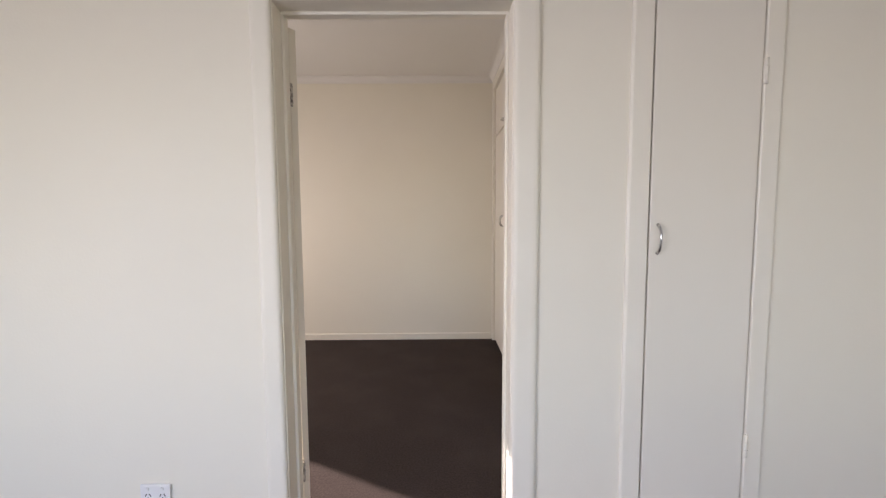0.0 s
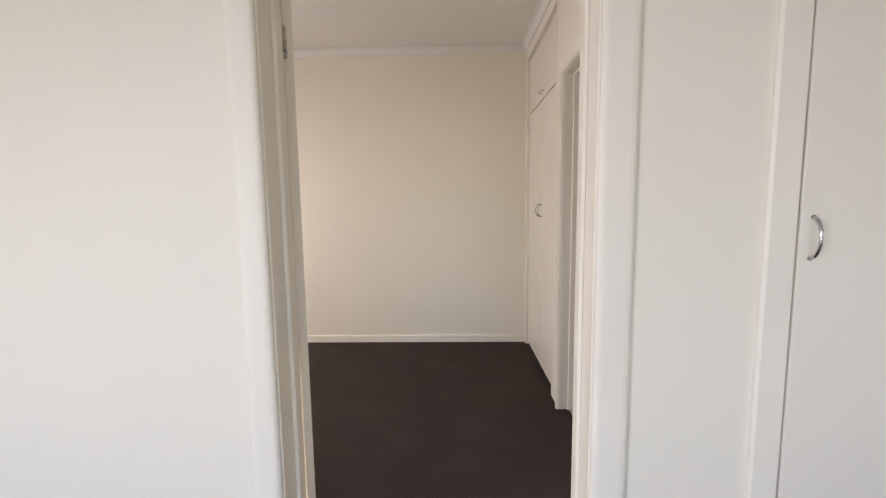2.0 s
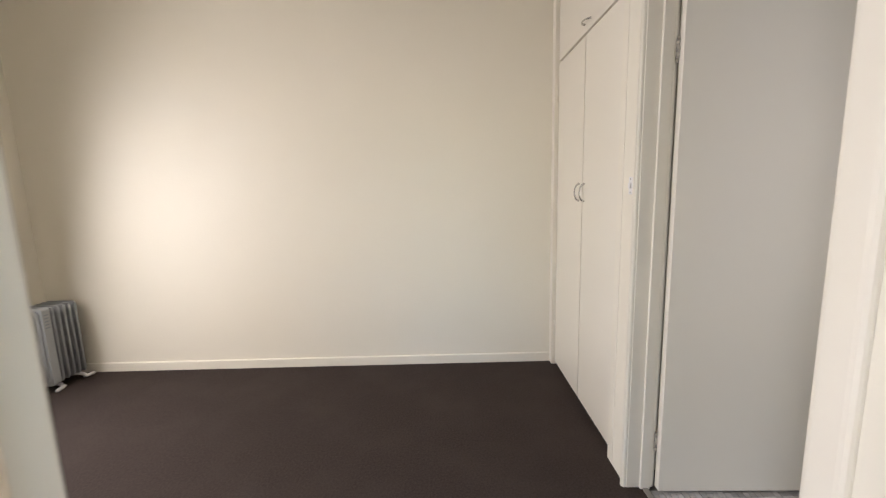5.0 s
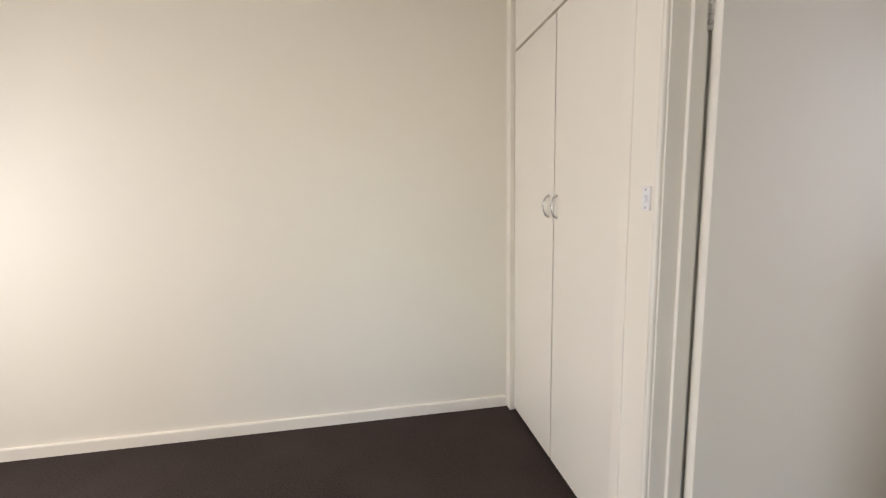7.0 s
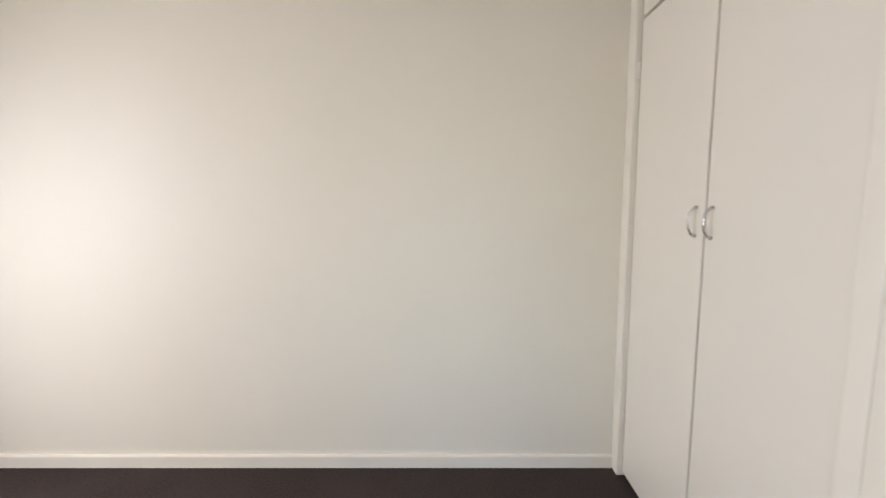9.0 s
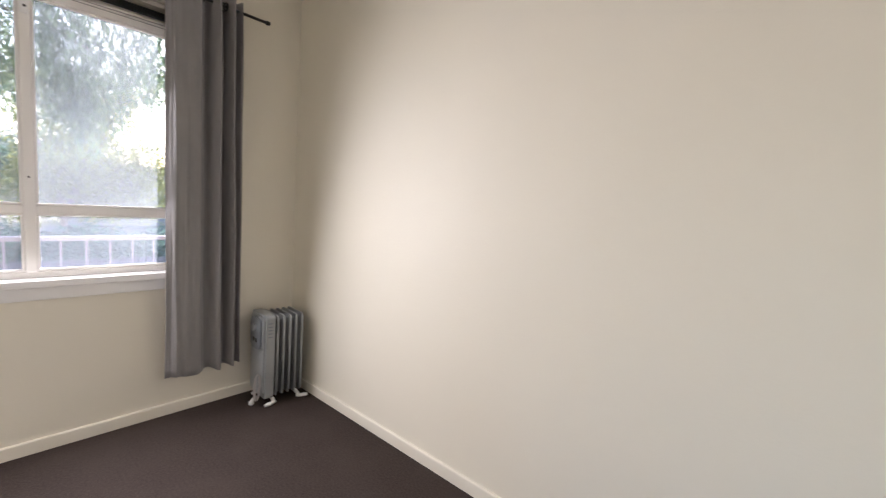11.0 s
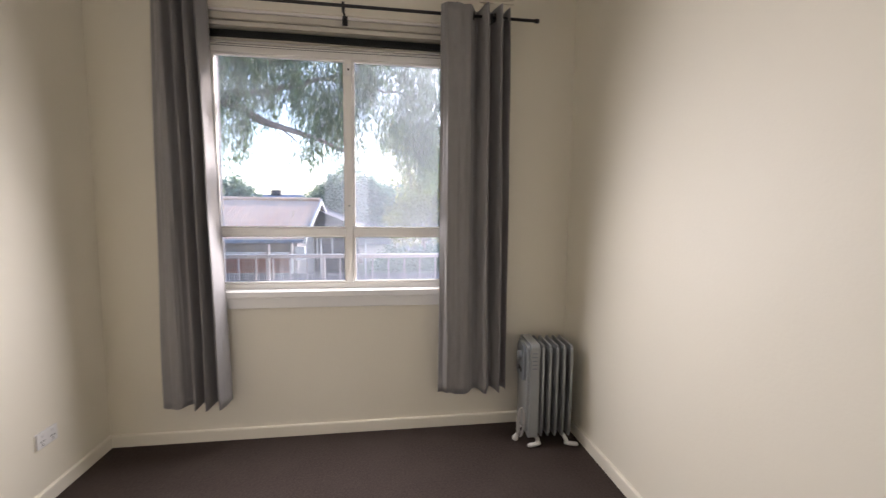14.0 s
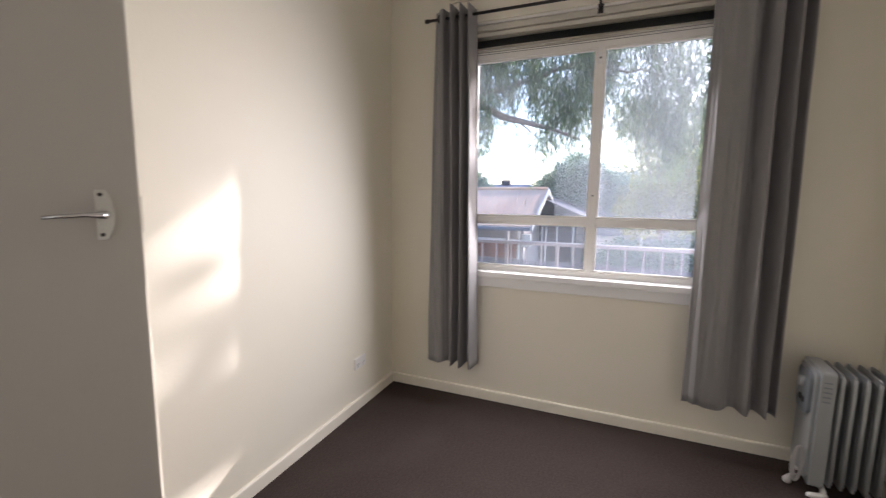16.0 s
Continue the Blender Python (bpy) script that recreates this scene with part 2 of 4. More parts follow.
def tube(bm, pts, radius, seg=10, cap=True):
    """A round bar along pts; radius may be a list."""
    pts = [Vector(p) for p in pts]
    rings = []
    up = Vector((0, 0, 1))
    for i, p in enumerate(pts):
        d = (pts[min(i + 1, len(pts) - 1)] - pts[max(i - 1, 0)]).normalized()
        a = d.cross(up)
        if a.length < 1e-3:
            a = d.cross(Vector((1, 0, 0)))
        a.normalize()
        b = d.cross(a)
        r = radius[i] if isinstance(radius, (list, tuple)) else radius
        rings.append([bm.verts.new(p + a * r * math.cos(2 * math.pi * k / seg) + b * r * math.sin(2 * math.pi * k / seg)) for k in range(seg)])
    for q, w in zip(rings, rings[1:]):
        for k in range(seg):
            f = bm.faces.new((q[k], q[(k + 1) % seg], w[(k + 1) % seg], w[k]))
            f.smooth = True
    if cap:
        bm.faces.new(rings[0])
        bm.faces.new(rings[-1][::-1])
    return bm


def prism(bm, outline, axis, a0, a1):
    """Extrude a closed outline of (u, v) along an axis from a0 to a1."""
    def put(u, v, w):
        return {"x": (w, u, v), "y": (u, w, v), "z": (u, v, w)}[axis]
    lo = [bm.verts.new(put(u, v, a0)) for u, v in outline]
    hi = [bm.verts.new(put(u, v, a1)) for u, v in outline]
    n = len(outline)
    for k in range(n):
        bm.faces.new((lo[k], lo[(k + 1) % n], hi[(k + 1) % n], hi[k]))
    bm.faces.new(lo[::-1])
    bm.faces.new(hi)
    return bm


def mesh_of(name, bm, material):
    bmesh.ops.recalc_face_normals(bm, faces=bm.faces)
    me = bpy.data.meshes.new(name)
    bm.to_mesh(me)
    bm.free()
    me.materials.append(material)
    return me


def structure(name, bm, material, label, category=""):
    return tagged(new(name, mesh_of(name, bm, material)), label, category or name.split("_")[0], kind="structure")


def thing(name, base, label, category, group="", kind="", turn=0.0):
    """An Empty at the base of a thing; parts are built in world metres when turn is 0, else about the base."""
    ob = new(name)
    ob.matrix_world = pose(*base, 0, 0, turn)
    ob.empty_display_size = 0.1
    ORIGIN[ob] = Vector((0, 0, 0)) if turn else Vector(base)
    return tagged(ob, label, category, group, kind)


def part(name, bm, material, parent, label=""):
    o = ORIGIN[parent]
    bmesh.ops.translate(bm, verts=bm.verts, vec=-o)
    ob = new(name, mesh_of(name, bm, material))
    ob.parent = parent
    ORIGIN[ob] = o
    return tagged(ob, label)


def B(*a, **k):
    return box(bmesh.new(), *a, **k)


# ---------------------------------------------------------------- plan
FAR, RIGHT, WIN, NEAR, CEIL = 2.785, 1.09, -2.66, 0.14, 2.73
DL, DR, DH = -0.057, 0.802, 2.082          # first doorway, jamb to jamb
EL, ER = 0.643, 1.455                    # second doorway along y
WY0, WY1, WZ0, WZ1 = 0.69, 2.07, 0.86, 2.385   # window opening
RX = RIGHT + 0.11                        # back face of the wardrobe wall
HALL_Y, HALL_X0, HALL_X1 = -4.0, -2.4, 3.2

# ---------------------------------------------------------------- structure
structure("floor", B(WIN - 0.2, RX - 0.02, HALL_Y - 0.2, FAR + 0.12, -0.15, 0.0), M_CARPET, "dark brown short-pile carpet over the whole floor")
structure("floor_hall_side", B(RX - 0.02, HALL_X1 + 0.2, HALL_Y - 0.2, 0.3, -0.15, 0.0), M_CARPET, "dark brown short-pile carpet in the outer room", "floor")
structure("ceiling", B(WIN - 0.2, HALL_X1 + 0.2, HALL_Y - 0.2, FAR + 0.12, CEIL, CEIL + 0.12), M_CEIL, "flat white painted plaster ceiling")

bm = bmesh.new()
J = 0.03                                  # lining thickness
box(bm, WIN - 0.2, DL - J, 0, NEAR, 0, CEIL)
box(bm, DL - J, DR + J, 0, NEAR, DH + J, CEIL)
box(bm, DR + J, 1.274, 0, NEAR, 0, CEIL)
box(bm, 1.274, 1.735, 0, NEAR, 2.45, CEIL)
box(bm, 1.735, HALL_X1, 0, NEAR, 0, CEIL)
structure("wall_near", bm, M_WALL, "cream painted plaster wall between the two rooms")
structure("wall_far", B(WIN - 0.2, HALL_X1, FAR, FAR + 0.12, 0, CEIL), M_WALL, "plain cream painted plaster wall above a low baseboard")

bm = bmesh.new()
box(bm, WIN - 0.2, WIN, NEAR, WY0, 0, CEIL)
box(bm, WIN - 0.2, WIN, WY1, FAR, 0, CEIL)
box(bm, WIN - 0.2, WIN, WY0, WY1, 0, WZ0)
box(bm, WIN - 0.2, WIN, WY0, WY1, WZ1, CEIL)
structure("wall_window", bm, M_WALL, "cream painted plaster wall around the bedroom window")

bm = bmesh.new()
box(bm, RIGHT, RX, NEAR, EL - J, 0, CEIL)
box(bm, RIGHT, RX, EL - J, ER + J, DH + J, CEIL)
box(bm, RIGHT, RX, ER + J, 1.605, 0, CEIL)
box(bm, RX, RX + 0.5, 1.56, 1.60, 0, CEIL)
box(bm, RX + 0.5, RX + 0.54, 1.56, FAR, 0, CEIL)
structure("wall_wardrobe", bm, M_WALL, "cream painted wall with a doorway beside the built-in wardrobe")

# outer room and bathroom shells
bm = bmesh.new()
box(bm, HALL_X0 - 0.1, HALL_X0, HALL_Y, -3.75, 0, CEIL)
box(bm, HALL_X0 - 0.1, HALL_X0, -2.15, 0, 0, CEIL)
box(bm, HALL_X0 - 0.1, HALL_X0, -3.75, -2.15, 0, 0.4)
box(bm, HALL_X0 - 0.1, HALL_X0, -3.75, -2.15, 1.9, CEIL)
box(bm, HALL_X1, HALL_X1 + 0.1, HALL_Y, FAR, 0, CEIL)
box(bm, HALL_X0 - 0.1, -1.0, HALL_Y - 0.1, HALL_Y, 0, CEIL)
box(bm, 1.6, HALL_X1 + 0.1, HALL_Y - 0.1, HALL_Y, 0, CEIL)
# The back opening is unseen and holds only the fill lamp.
box(bm, -1.0, 1.6, HALL_Y - 0.1, HALL_Y, 0, 0.8)
box(bm, -1.0, 1.6, HALL_Y - 0.1, HALL_Y, 2.2, CEIL)
structure("wall_hall", bm, M_WALL, "plain cream walls of the outer room")
bm = bmesh.new()
box(bm, RX, HALL_X1, 0.42, 0.48, 0, CEIL)
box(bm, RX + 0.54, HALL_X1, 1.56, 1.62, 0, CEIL)
structure("wall_bath", bm, M_WALL, "plain pale walls of the tiled room")


def cornice(name, axis, a0, a1, u, sign):
    s, n = 0.062, 6
    prof = [(u, CEIL), (u, CEIL - s), (u + sign * 0.006, CEIL - s)]
    for k in range(n + 1):
        a = math.pi / 2 * k / n
        prof.append((u + sign * (0.008 + (s - 0.014) * (1 - math.cos(a))), CEIL - s + 0.004 + (s - 0.010) * math.sin(a)))
    prof += [(u + sign * s, CEIL - 0.006), (u + sign * s, CEIL)]
    structure(name, prism(bmesh.new(), prof, axis, a0, a1), M_CEIL, "small coved plaster cornice under the ceiling", "cornice")


cornice("trim_cornice_far", "x", WIN, RIGHT, FAR, -1)
cornice("trim_cornice_window", "y", NEAR, FAR, WIN, 1)
cornice("trim_cornice_wardrobe", "y", NEAR, FAR, RIGHT, -1)
cornice("trim_cornice_near", "x", WIN, RIGHT, NEAR, 1)


def baseboard(name, axis, a0, a1, u, sign):
    h, t = 0.066, 0.016
    prof = [(u, 0), (u, h), (u + sign * (t - 0.006), h), (u + sign * (t - 0.001), h - 0.004), (u + sign * t, h - 0.010), (u + sign * t, 0)]
    structure(name, prism(bmesh.new(), prof, axis, a0, a1), M_TRIM, "low cream gloss-painted timber baseboard", "baseboard")


baseboard("baseboard_far", "x", WIN + 0.016, RIGHT - 0.004, FAR, -1)
baseboard("baseboard_window", "y", NEAR + 0.016, FAR, WIN, 1)
baseboard("baseboard_near", "x", WIN, DL - 0.102, NEAR, 1)
baseboard("baseboard_near_hall", "x", HALL_X0, DL - 0.102, 0, -1)


def moulding(w, t):
    """Cross section of an architrave: inner edge at 0, outer edge at w, proud by t, both edges well rounded."""
    inner = [(0.019 * (1 - math.cos(radians(a))), t * (0.35 + 0.65 * math.sin(radians(a)))) for a in (0, 22, 45, 67, 90)]
    outer = [(w - 0.020 + 0.020 * math.sin(radians(a)), t * (0.35 + 0.65 * math.cos(radians(a)))) for a in (0, 30, 60, 90)]
    return [(0, 0)] + inner + outer + [(w, 0)]


def door_frame(name, along, lo, hi, head, f0, f1, stop0, stop1, label, slim=0.096):
    """Lined doorway: linings, stops and architraves. along is the wall's axis; f0 and f1 are its two faces."""
    root = thing(name, ((lo, f0, 0) if along == "x" else (f0, lo, 0)), label, "door frame", kind="structure")
    a, b = f0 - 0.002, f1 + 0.002

    def bx(u0, u1, v0, v1, z0, z1, bev=0.002):
        return B(u0, u1, v0, v1, z0, z1, bev=bev, seg=1) if along == "x" else B(v0, v1, u0, u1, z0, z1, bev=bev, seg=1)
    part("jamb", bx(lo - J + 0.001, lo, a + 0.002, b + (0.012 if along == "x" else -0.002), 0, head), M_TRIM, root)
    part("jamb", bx(hi, hi + J - 0.001, a + 0.002, b + (0.002 if along == "y" else -0.002), 0, head), M_TRIM, root)
    part("head", bx(lo - J + 0.001, hi + J - 0.001, a + 0.002, b - 0.002, head, head + J - 0.001), M_TRIM, root)
    part("door_stop", bx(lo, lo + 0.012, stop0, stop1, 0, head - 0.012), M_TRIM, root)
    part("door_stop", bx(hi - 0.012, hi, stop0, stop1, 0, head - 0.012), M_TRIM, root)
    part("door_stop", bx(lo, hi, stop0, stop1, head - 0.012, head), M_TRIM, root)
    w = 0.096
    for face, sg in ((f0, -1), (f1, 1)):
        for edge, s in ((lo - 0.004, -1), (hi + 0.004, 1)):
            if slim < w and s > 0 and sg < 0:
                edge = hi + 0.003
            prof = [((edge + s * u), face + sg * v) for u, v in moulding((slim if s > 0 else w - 0.019 if along == "x" else w) if sg < 0 else w, 0.018)]
            if along == "y":
                prof = [(v, u) for u, v in prof]
            part("architrave", prism(bmesh.new(), prof, "z", 0, head + 0.004), M_TRIM, root)
        prof = [(face + sg * v, head + 0.004 + u) for u, v in moulding(w, 0.018)]
        part("architrave", prism(bmesh.new(), prof, "x", lo - 0.004 - (w - 0.019 if sg < 0 else w), hi + 0.004 + w) if along == "x"
             else prism(bmesh.new(), prof, "y", lo - 0.004 - w, hi + (0.004 + w if sg > 0 else 0.003 + slim)), M_TRIM, root)
    return root


frame_1 = door_frame("door_frame_1", "x", DL, DR, DH, 0.0, NEAR, 0.078, 0.120, "cream gloss-painted timber door frame into the bedroom")
strike = part("strike_plate", B(DR - 0.0022, DR + 0.001, 0.1215, 0.1335, 1.268, 1.303, bev=0.0008, seg=1), M_RUST, frame_1, "small worn dark strike plate")
part("strike_lip", B(DR - 0.0018, DR + 0.001, 0.1337, 0.1445, 1.2905, 1.2965), M_STEEL, strike)
part("latch_hole", B(DR - 0.0028, DR + 0.001, 0.1226, 0.1325, 1.270, 1.300), M_DARK, strike)
part("paint_chip", B(DR - 0.0006, DR + 0.001, 0.1385, 0.1407, 1.258, 1.2615), M_RUST, frame_1, "small dark paint chip")
frame_2 = door_frame("door_frame_2", "y", EL, ER, DH, RIGHT, RX, RIGHT + 0.056, RIGHT + 0.098, "cream gloss-painted timber door frame beside the wardrobe", slim=0.028)


def lever_handle(root, x, z, y, side, towards):
    """Lever on a bowed long plate; side is the way that it stands off the leaf, towards the way that the lever points."""
    pl = bmesh.new()
    prof = []
    for k in range(9):
        t = -1 + 2 * k / 8
        prof.append((x - towards * (0.002 + 0.014 * (1 - t * t)), z + t * 0.052))
    prof += [(x + towards * 0.014, z + 0.052), (x + towards * 0.014, z - 0.052)]
    prism(pl, prof, "y", y, y + side * 0.013)
    plate = part("handle_plate", pl, M_CHROME, root, "bowed chrome handle plate")
    for zz in (-0.042, 0.042):
        part("screw", tube(bmesh.new(), [(x + towards * 0.006, y + side * 0.012, z + zz), (x + towards * 0.006, y + side * 0.0145, z + zz)], 0.0042, 8), M_DARK, plate)
    lv = tube(bmesh.new(), [(x, y, z), (x, y + side * 0.035, z), (x + towards * 0.006, y + side * 0.046, z), (x + towards * 0.03, y + side * 0.050, z + 0.001),
                            (x + towards * 0.062, y + side * 0.052, z - 0.001), (x + towards * 0.092, y + side * 0.050, z - 0.003)], [0.008, 0.008, 0.007, 0.005, 0.0045, 0.0038], 10)
    part("lever", lv, M_CHROME, root, "slim chrome lever")


def hinge(root, x, y, z, name="hinge"):
    bm = tube(bmesh.new(), [(x, y, z - 0.045), (x, y, z + 0.045)], 0.006, 8)
    for q in (-0.028, 0.0, 0.028):
        tube(bm, [(x, y, z + q - 0.008), (x, y, z + q + 0.008)], 0.0072, 8)
    part(name, bm, M_HINGE, root, "paint-spattered steel butt hinge")


def door_leaf(name, pivot, turn, width, height, thick, handed, label, backset=0.062, face=None):
    """Flush leaf built from its hinge along local +x; its thickness runs to -y when handed is -1."""
    root = thing(name, (pivot[0], pivot[1], 0.0), label, "door", turn=turn)
    y0, y1 = (0, thick) if handed > 0 else (-thick, 0)
    part("leaf", B(0.004, width, y0, y1, 0.012, height, bev=0.0025, seg=2), M_DOOR, root)
    # Optional skin over one face, in a colour that holds its shade.
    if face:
        part("door_face", B(0.008, width - 0.003, y0 - 0.0016, y0 - 0.0002, 0.016, height - 0.003), face, root, "room-side face, its shade put into a darker colour")
    lever_handle(root, width - backset, 1.284, y0, -1, -1)
    lever_handle(root, width - backset, 1.284, y1, 1, -1)
    part("latch", B(width - 0.002, width + 0.0015, (y0 + y1) / 2 - 0.011, (y0 + y1) / 2 + 0.011, 1.244, 1.324), M_STEEL, root)
    for z in (0.22, 1.80):
        hinge(root, 0.0, 0.0, z)
    return root


LEAF_TURN = math.degrees(math.atan2(0.395, -0.679))
door_1 = door_leaf("bedroom_door", (-0.056, 0.161), LEAF_TURN, 0.80, 2.062, 0.035, -1, "cream flush bedroom door standing wide open, chrome lever handle", face=M_DOORSHADE)
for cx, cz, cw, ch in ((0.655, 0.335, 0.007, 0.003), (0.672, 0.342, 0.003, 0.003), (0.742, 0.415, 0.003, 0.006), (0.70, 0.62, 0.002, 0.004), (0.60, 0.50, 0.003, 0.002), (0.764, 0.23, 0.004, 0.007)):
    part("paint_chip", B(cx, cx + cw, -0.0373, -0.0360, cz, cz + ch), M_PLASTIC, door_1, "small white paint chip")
door_2 = door_leaf("bathroom_door", (RX + 0.006, ER - 0.004), -1.5, 0.785, 2.067, 0.035, -1, "cream flush door standing open into the tiled room", backset=0.052)


def pull(root, x, y, z, out, label="curved chrome pull handle", horizontal=False, size=0.10):
    """Bow handle: feet at the ends, standing off along out (a unit vector)."""
    pts, rad = [], []
    for k in range(13):
        t = -1 + 2 * k / 12
        off = 0.028 * (1 - t * t) ** 0.6
        u = t * size / 2
        p = Vector((x, y, z)) + Vector(out) * (off + 0.002)
        p += (Vector((0, u, 0)) if horizontal else Vector((0, 0, u)))
        pts.append(p)
        rad.append(0.0042 + 0.002 * abs(t) ** 3)
    part("handle", tube(bmesh.new(), pts, rad, 8), M_CHROME, root, label)


# ---- linen cupboard in the outer room
cup = thing("linen_cupboard", (1.528, 0.0, 0.0), "tall narrow cream built-in linen cupboard, door closed", "cupboard")
cd = part("door", B(1.315, 1.706, -0.012, 0.010, 0.06, 2.36, bev=0.003), M_DOOR, cup)
pull(cup, 1.344, -0.012, 1.225, (0, -1, 0), size=0.108)
for z in (0.42, 1.83):
    hb = B(1.706, 1.722, -0.020, -0.010, z - 0.045, z + 0.045, bev=0.003, seg=1)
    tube(hb, [(1.7145, -0.020, z - 0.046), (1.7145, -0.020, z + 0.046)], 0.0055, 8)
    for q in (-0.016, 0.016):
        box(hb, 1.708, 1.721, -0.0265, -0.0155, z + q - 0.001, z + q + 0.001)
    part("hinge", hb, M_TRIM, cup, "cream painted butt hinge")
# Near-black sheet stands in for the shade inside the closed cupboard.
part("back", B(1.277, 1.732, 0.30, 0.32, 0, 2.45), M_DARK, cup)
part("side", B(1.257, 1.274, 0.141, 0.32, 0, 2.45), M_TRIM, cup)
part("side", B(1.735, 1.752, 0.141, 0.32, 0, 2.45), M_TRIM, cup)
part("top", B(1.257, 1.752, 0.141, 0.32, 2.45, 2.47), M_TRIM, cup)
part("kickboard", B(1.308, 1.712, 0.0, 0.02, 0.0, 0.052), M_TRIM, cup)
for (x, s) in ((1.308, -1), (1.712, 1)):
    prof = [(x + s * u, -v) for u, v in [(0.0, -0.03), (0.0, 0.012), (0.004, 0.016), (0.064 if s > 0 else 0.070, 0.016), (0.070 if s > 0 else 0.078, 0.010), (0.070 if s > 0 else 0.078, -0.0002), (0.02, -0.0002), (0.02, -0.03)]]
    part("stile", prism(bmesh.new(), prof, "z", 0, 2.42), M_TRIM, cup)
part("rail", B(1.308, 1.712, -0.016, 0.02, 2.365, 2.42, bev=0.003), M_TRIM, cup)

# ---- built-in wardrobe
ward = thing("built_in_wardrobe", (RIGHT + 0.02, 2.2, 0.0), "cream built-in wardrobe, two tall doors closed below an overhead cupboard", "wardrobe")
X0 = RIGHT + 0.03
YL, YM, YR = 2.712, 2.196, 1.665
wl = part("door", B(X0 - 0.006, X0 + 0.014, YM + 0.0055, YL, 0.022, 2.105, bev=0.003), M_DOOR, ward)
wr = part("door", B(X0 - 0.006, X0 + 0.014, YR, YM - 0.004, 0.022, 2.108, bev=0.003), M_DOOR, ward)
wo = part("overhead_door", B(X0 - 0.006, X0 + 0.014, YR, YL, 2.121, 2.575, bev=0.003), M_DOOR, ward)
pull(ward, X0 - 0.006, YM + 0.048, 1.268, (-1, 0, 0))
pull(ward, X0 - 0.006, YM - 0.038, 1.268, (-1, 0, 0))
pull(ward, X0 - 0.006, YM - 0.03, 2.165, (-1, 0, 0), horizontal=True)
part("stile", B(RIGHT - 0.002, X0 + 0.03, YL + 0.004, FAR - 0.001, 0.0, CEIL - 0.063, bev=0.003), M_TRIM, ward)
part("stile", B(RIGHT - 0.002, X0 + 0.03, 1.606, YR - 0.004, 0.0, CEIL - 0.063, bev=0.003), M_TRIM, ward)
part("rail", B(X0 + 0.016, X0 + 0.03, YR - 0.003, YL + 0.003, 2.09, 2.14), M_TRIM, ward)
part("rail", B(RIGHT - 0.002, X0 + 0.03, YR - 0.003, YL + 0.003, 2.58, CEIL - 0.063, bev=0.003), M_TRIM, ward)
# Near-black strip and sheet put the shade into the gaps round the doors.
part("kickboard", B(X0 + 0.002, X0 + 0.03, YR - 0.003, YL + 0.003, 0.0, 0.016), M_DARK, ward)
part("dark_gap_sheet", B(X0 + 0.06, X0 + 0.07, 1.61, FAR - 0.002, 0.0, CEIL - 0.07), M_DARK, ward)
for z in (0.30, 1.90):
    for y in (YL + 0.002, YR - 0.002):
        part("hinge", tube(bmesh.new(), [(X0 - 0.011, y, z - 0.035), (X0 - 0.011, y, z + 0.035)], 0.0055, 8), M_TRIM, ward, "small painted hinge")

# ---- switch and power points
sw = thing("light_switch", (RIGHT, 1.515, 1.307), "small white plastic light switch on the wall by the door frame", "switch")
part("plate", B(RIGHT - 0.009, RIGHT, 1.498, 1.533, 1.272, 1.342, bev=0.003), M_PLASTIC, sw)
part("rocker", B(RIGHT - 0.016, RIGHT - 0.008, 1.508, 1.523, 1.296, 1.318, bev=0.002), M_PLASTIC, sw)
for z in (1.281, 1.333):
    part("screw", tube(bmesh.new(), [(RIGHT - 0.0098, 1.5155, z), (RIGHT - 0.0085, 1.5155, z)], 0.0035, 8), M_STEEL, sw)


def power_point(face_y, sgn, xc, zc, label):
    root = thing("power_point", (xc, face_y, zc), label, "power point", "wall power points")
    y0, y1 = sorted((face_y, face_y + sgn * 0.010))
    part("plate", B(xc - 0.058, xc + 0.058, y0, y1, zc - 0.036, zc + 0.036, bev=0.004), M_PLASTIC, root)
    f = face_y + sgn * 0.0095
    for dx in (-0.028, 0.028):
        a, b = sorted((f, f + sgn * 0.005))
        part("rocker", B(xc + dx - 0.006, xc + dx + 0.006, a, b, zc + 0.014, zc + 0.026, bev=0.0015, seg=1), M_PLASTIC, root)
        a, b = sorted((f - sgn * 0.001, f + sgn * 0.001))
        for px, pz, tilt in ((-0.008, 0.0, 0.5), (0.008, 0.0, -0.5), (0.0, -0.015, 0.0)):
            s = B(-0.0016, 0.0016, a, b, -0.006, 0.006)
            bmesh.ops.rotate(s, verts=s.verts, cent=(0, 0, 0), matrix=Matrix.Rotation(tilt, 3, "Y"))
            bmesh.ops.translate(s, verts=s.verts, vec=(xc + dx + px, 0, zc - 0.006 + pz))
            part("pin_slot", s, M_DARK, root)
    return root


power_point(0.0, -1, -0.574, 0.247, "white double power point low on the outer room wall")
power_point(NEAR, 1, -2.238, 0.297, "white double power point low on the bedroom wall")

# ---- wall vents above the window


def wall_vent(yc, zc):
    root = thing("wall_vent", (WIN, yc, zc), "cream slatted plaster wall vent high beside the window", "vent", "wall vents above the window")
    part("backing", B(WIN + 0.0005, WIN + 0.003, yc - 0.098, yc + 0.098, zc - 0.052, zc + 0.052), M_WALL, root)
    for k in range(6):
        z = zc - 0.046 + k * 0.0184
        prof = [(WIN + 0.003, z - 0.006), (WIN + 0.012, z - 0.0045), (WIN + 0.013, z + 0.002), (WIN + 0.003, z + 0.006)]
        part("slat", prism(bmesh.new(), prof, "y", yc - 0.10, yc + 0.10), M_WALL, root)


wall_vent(2.297, 2.572)
wall_vent(0.655, 2.572)

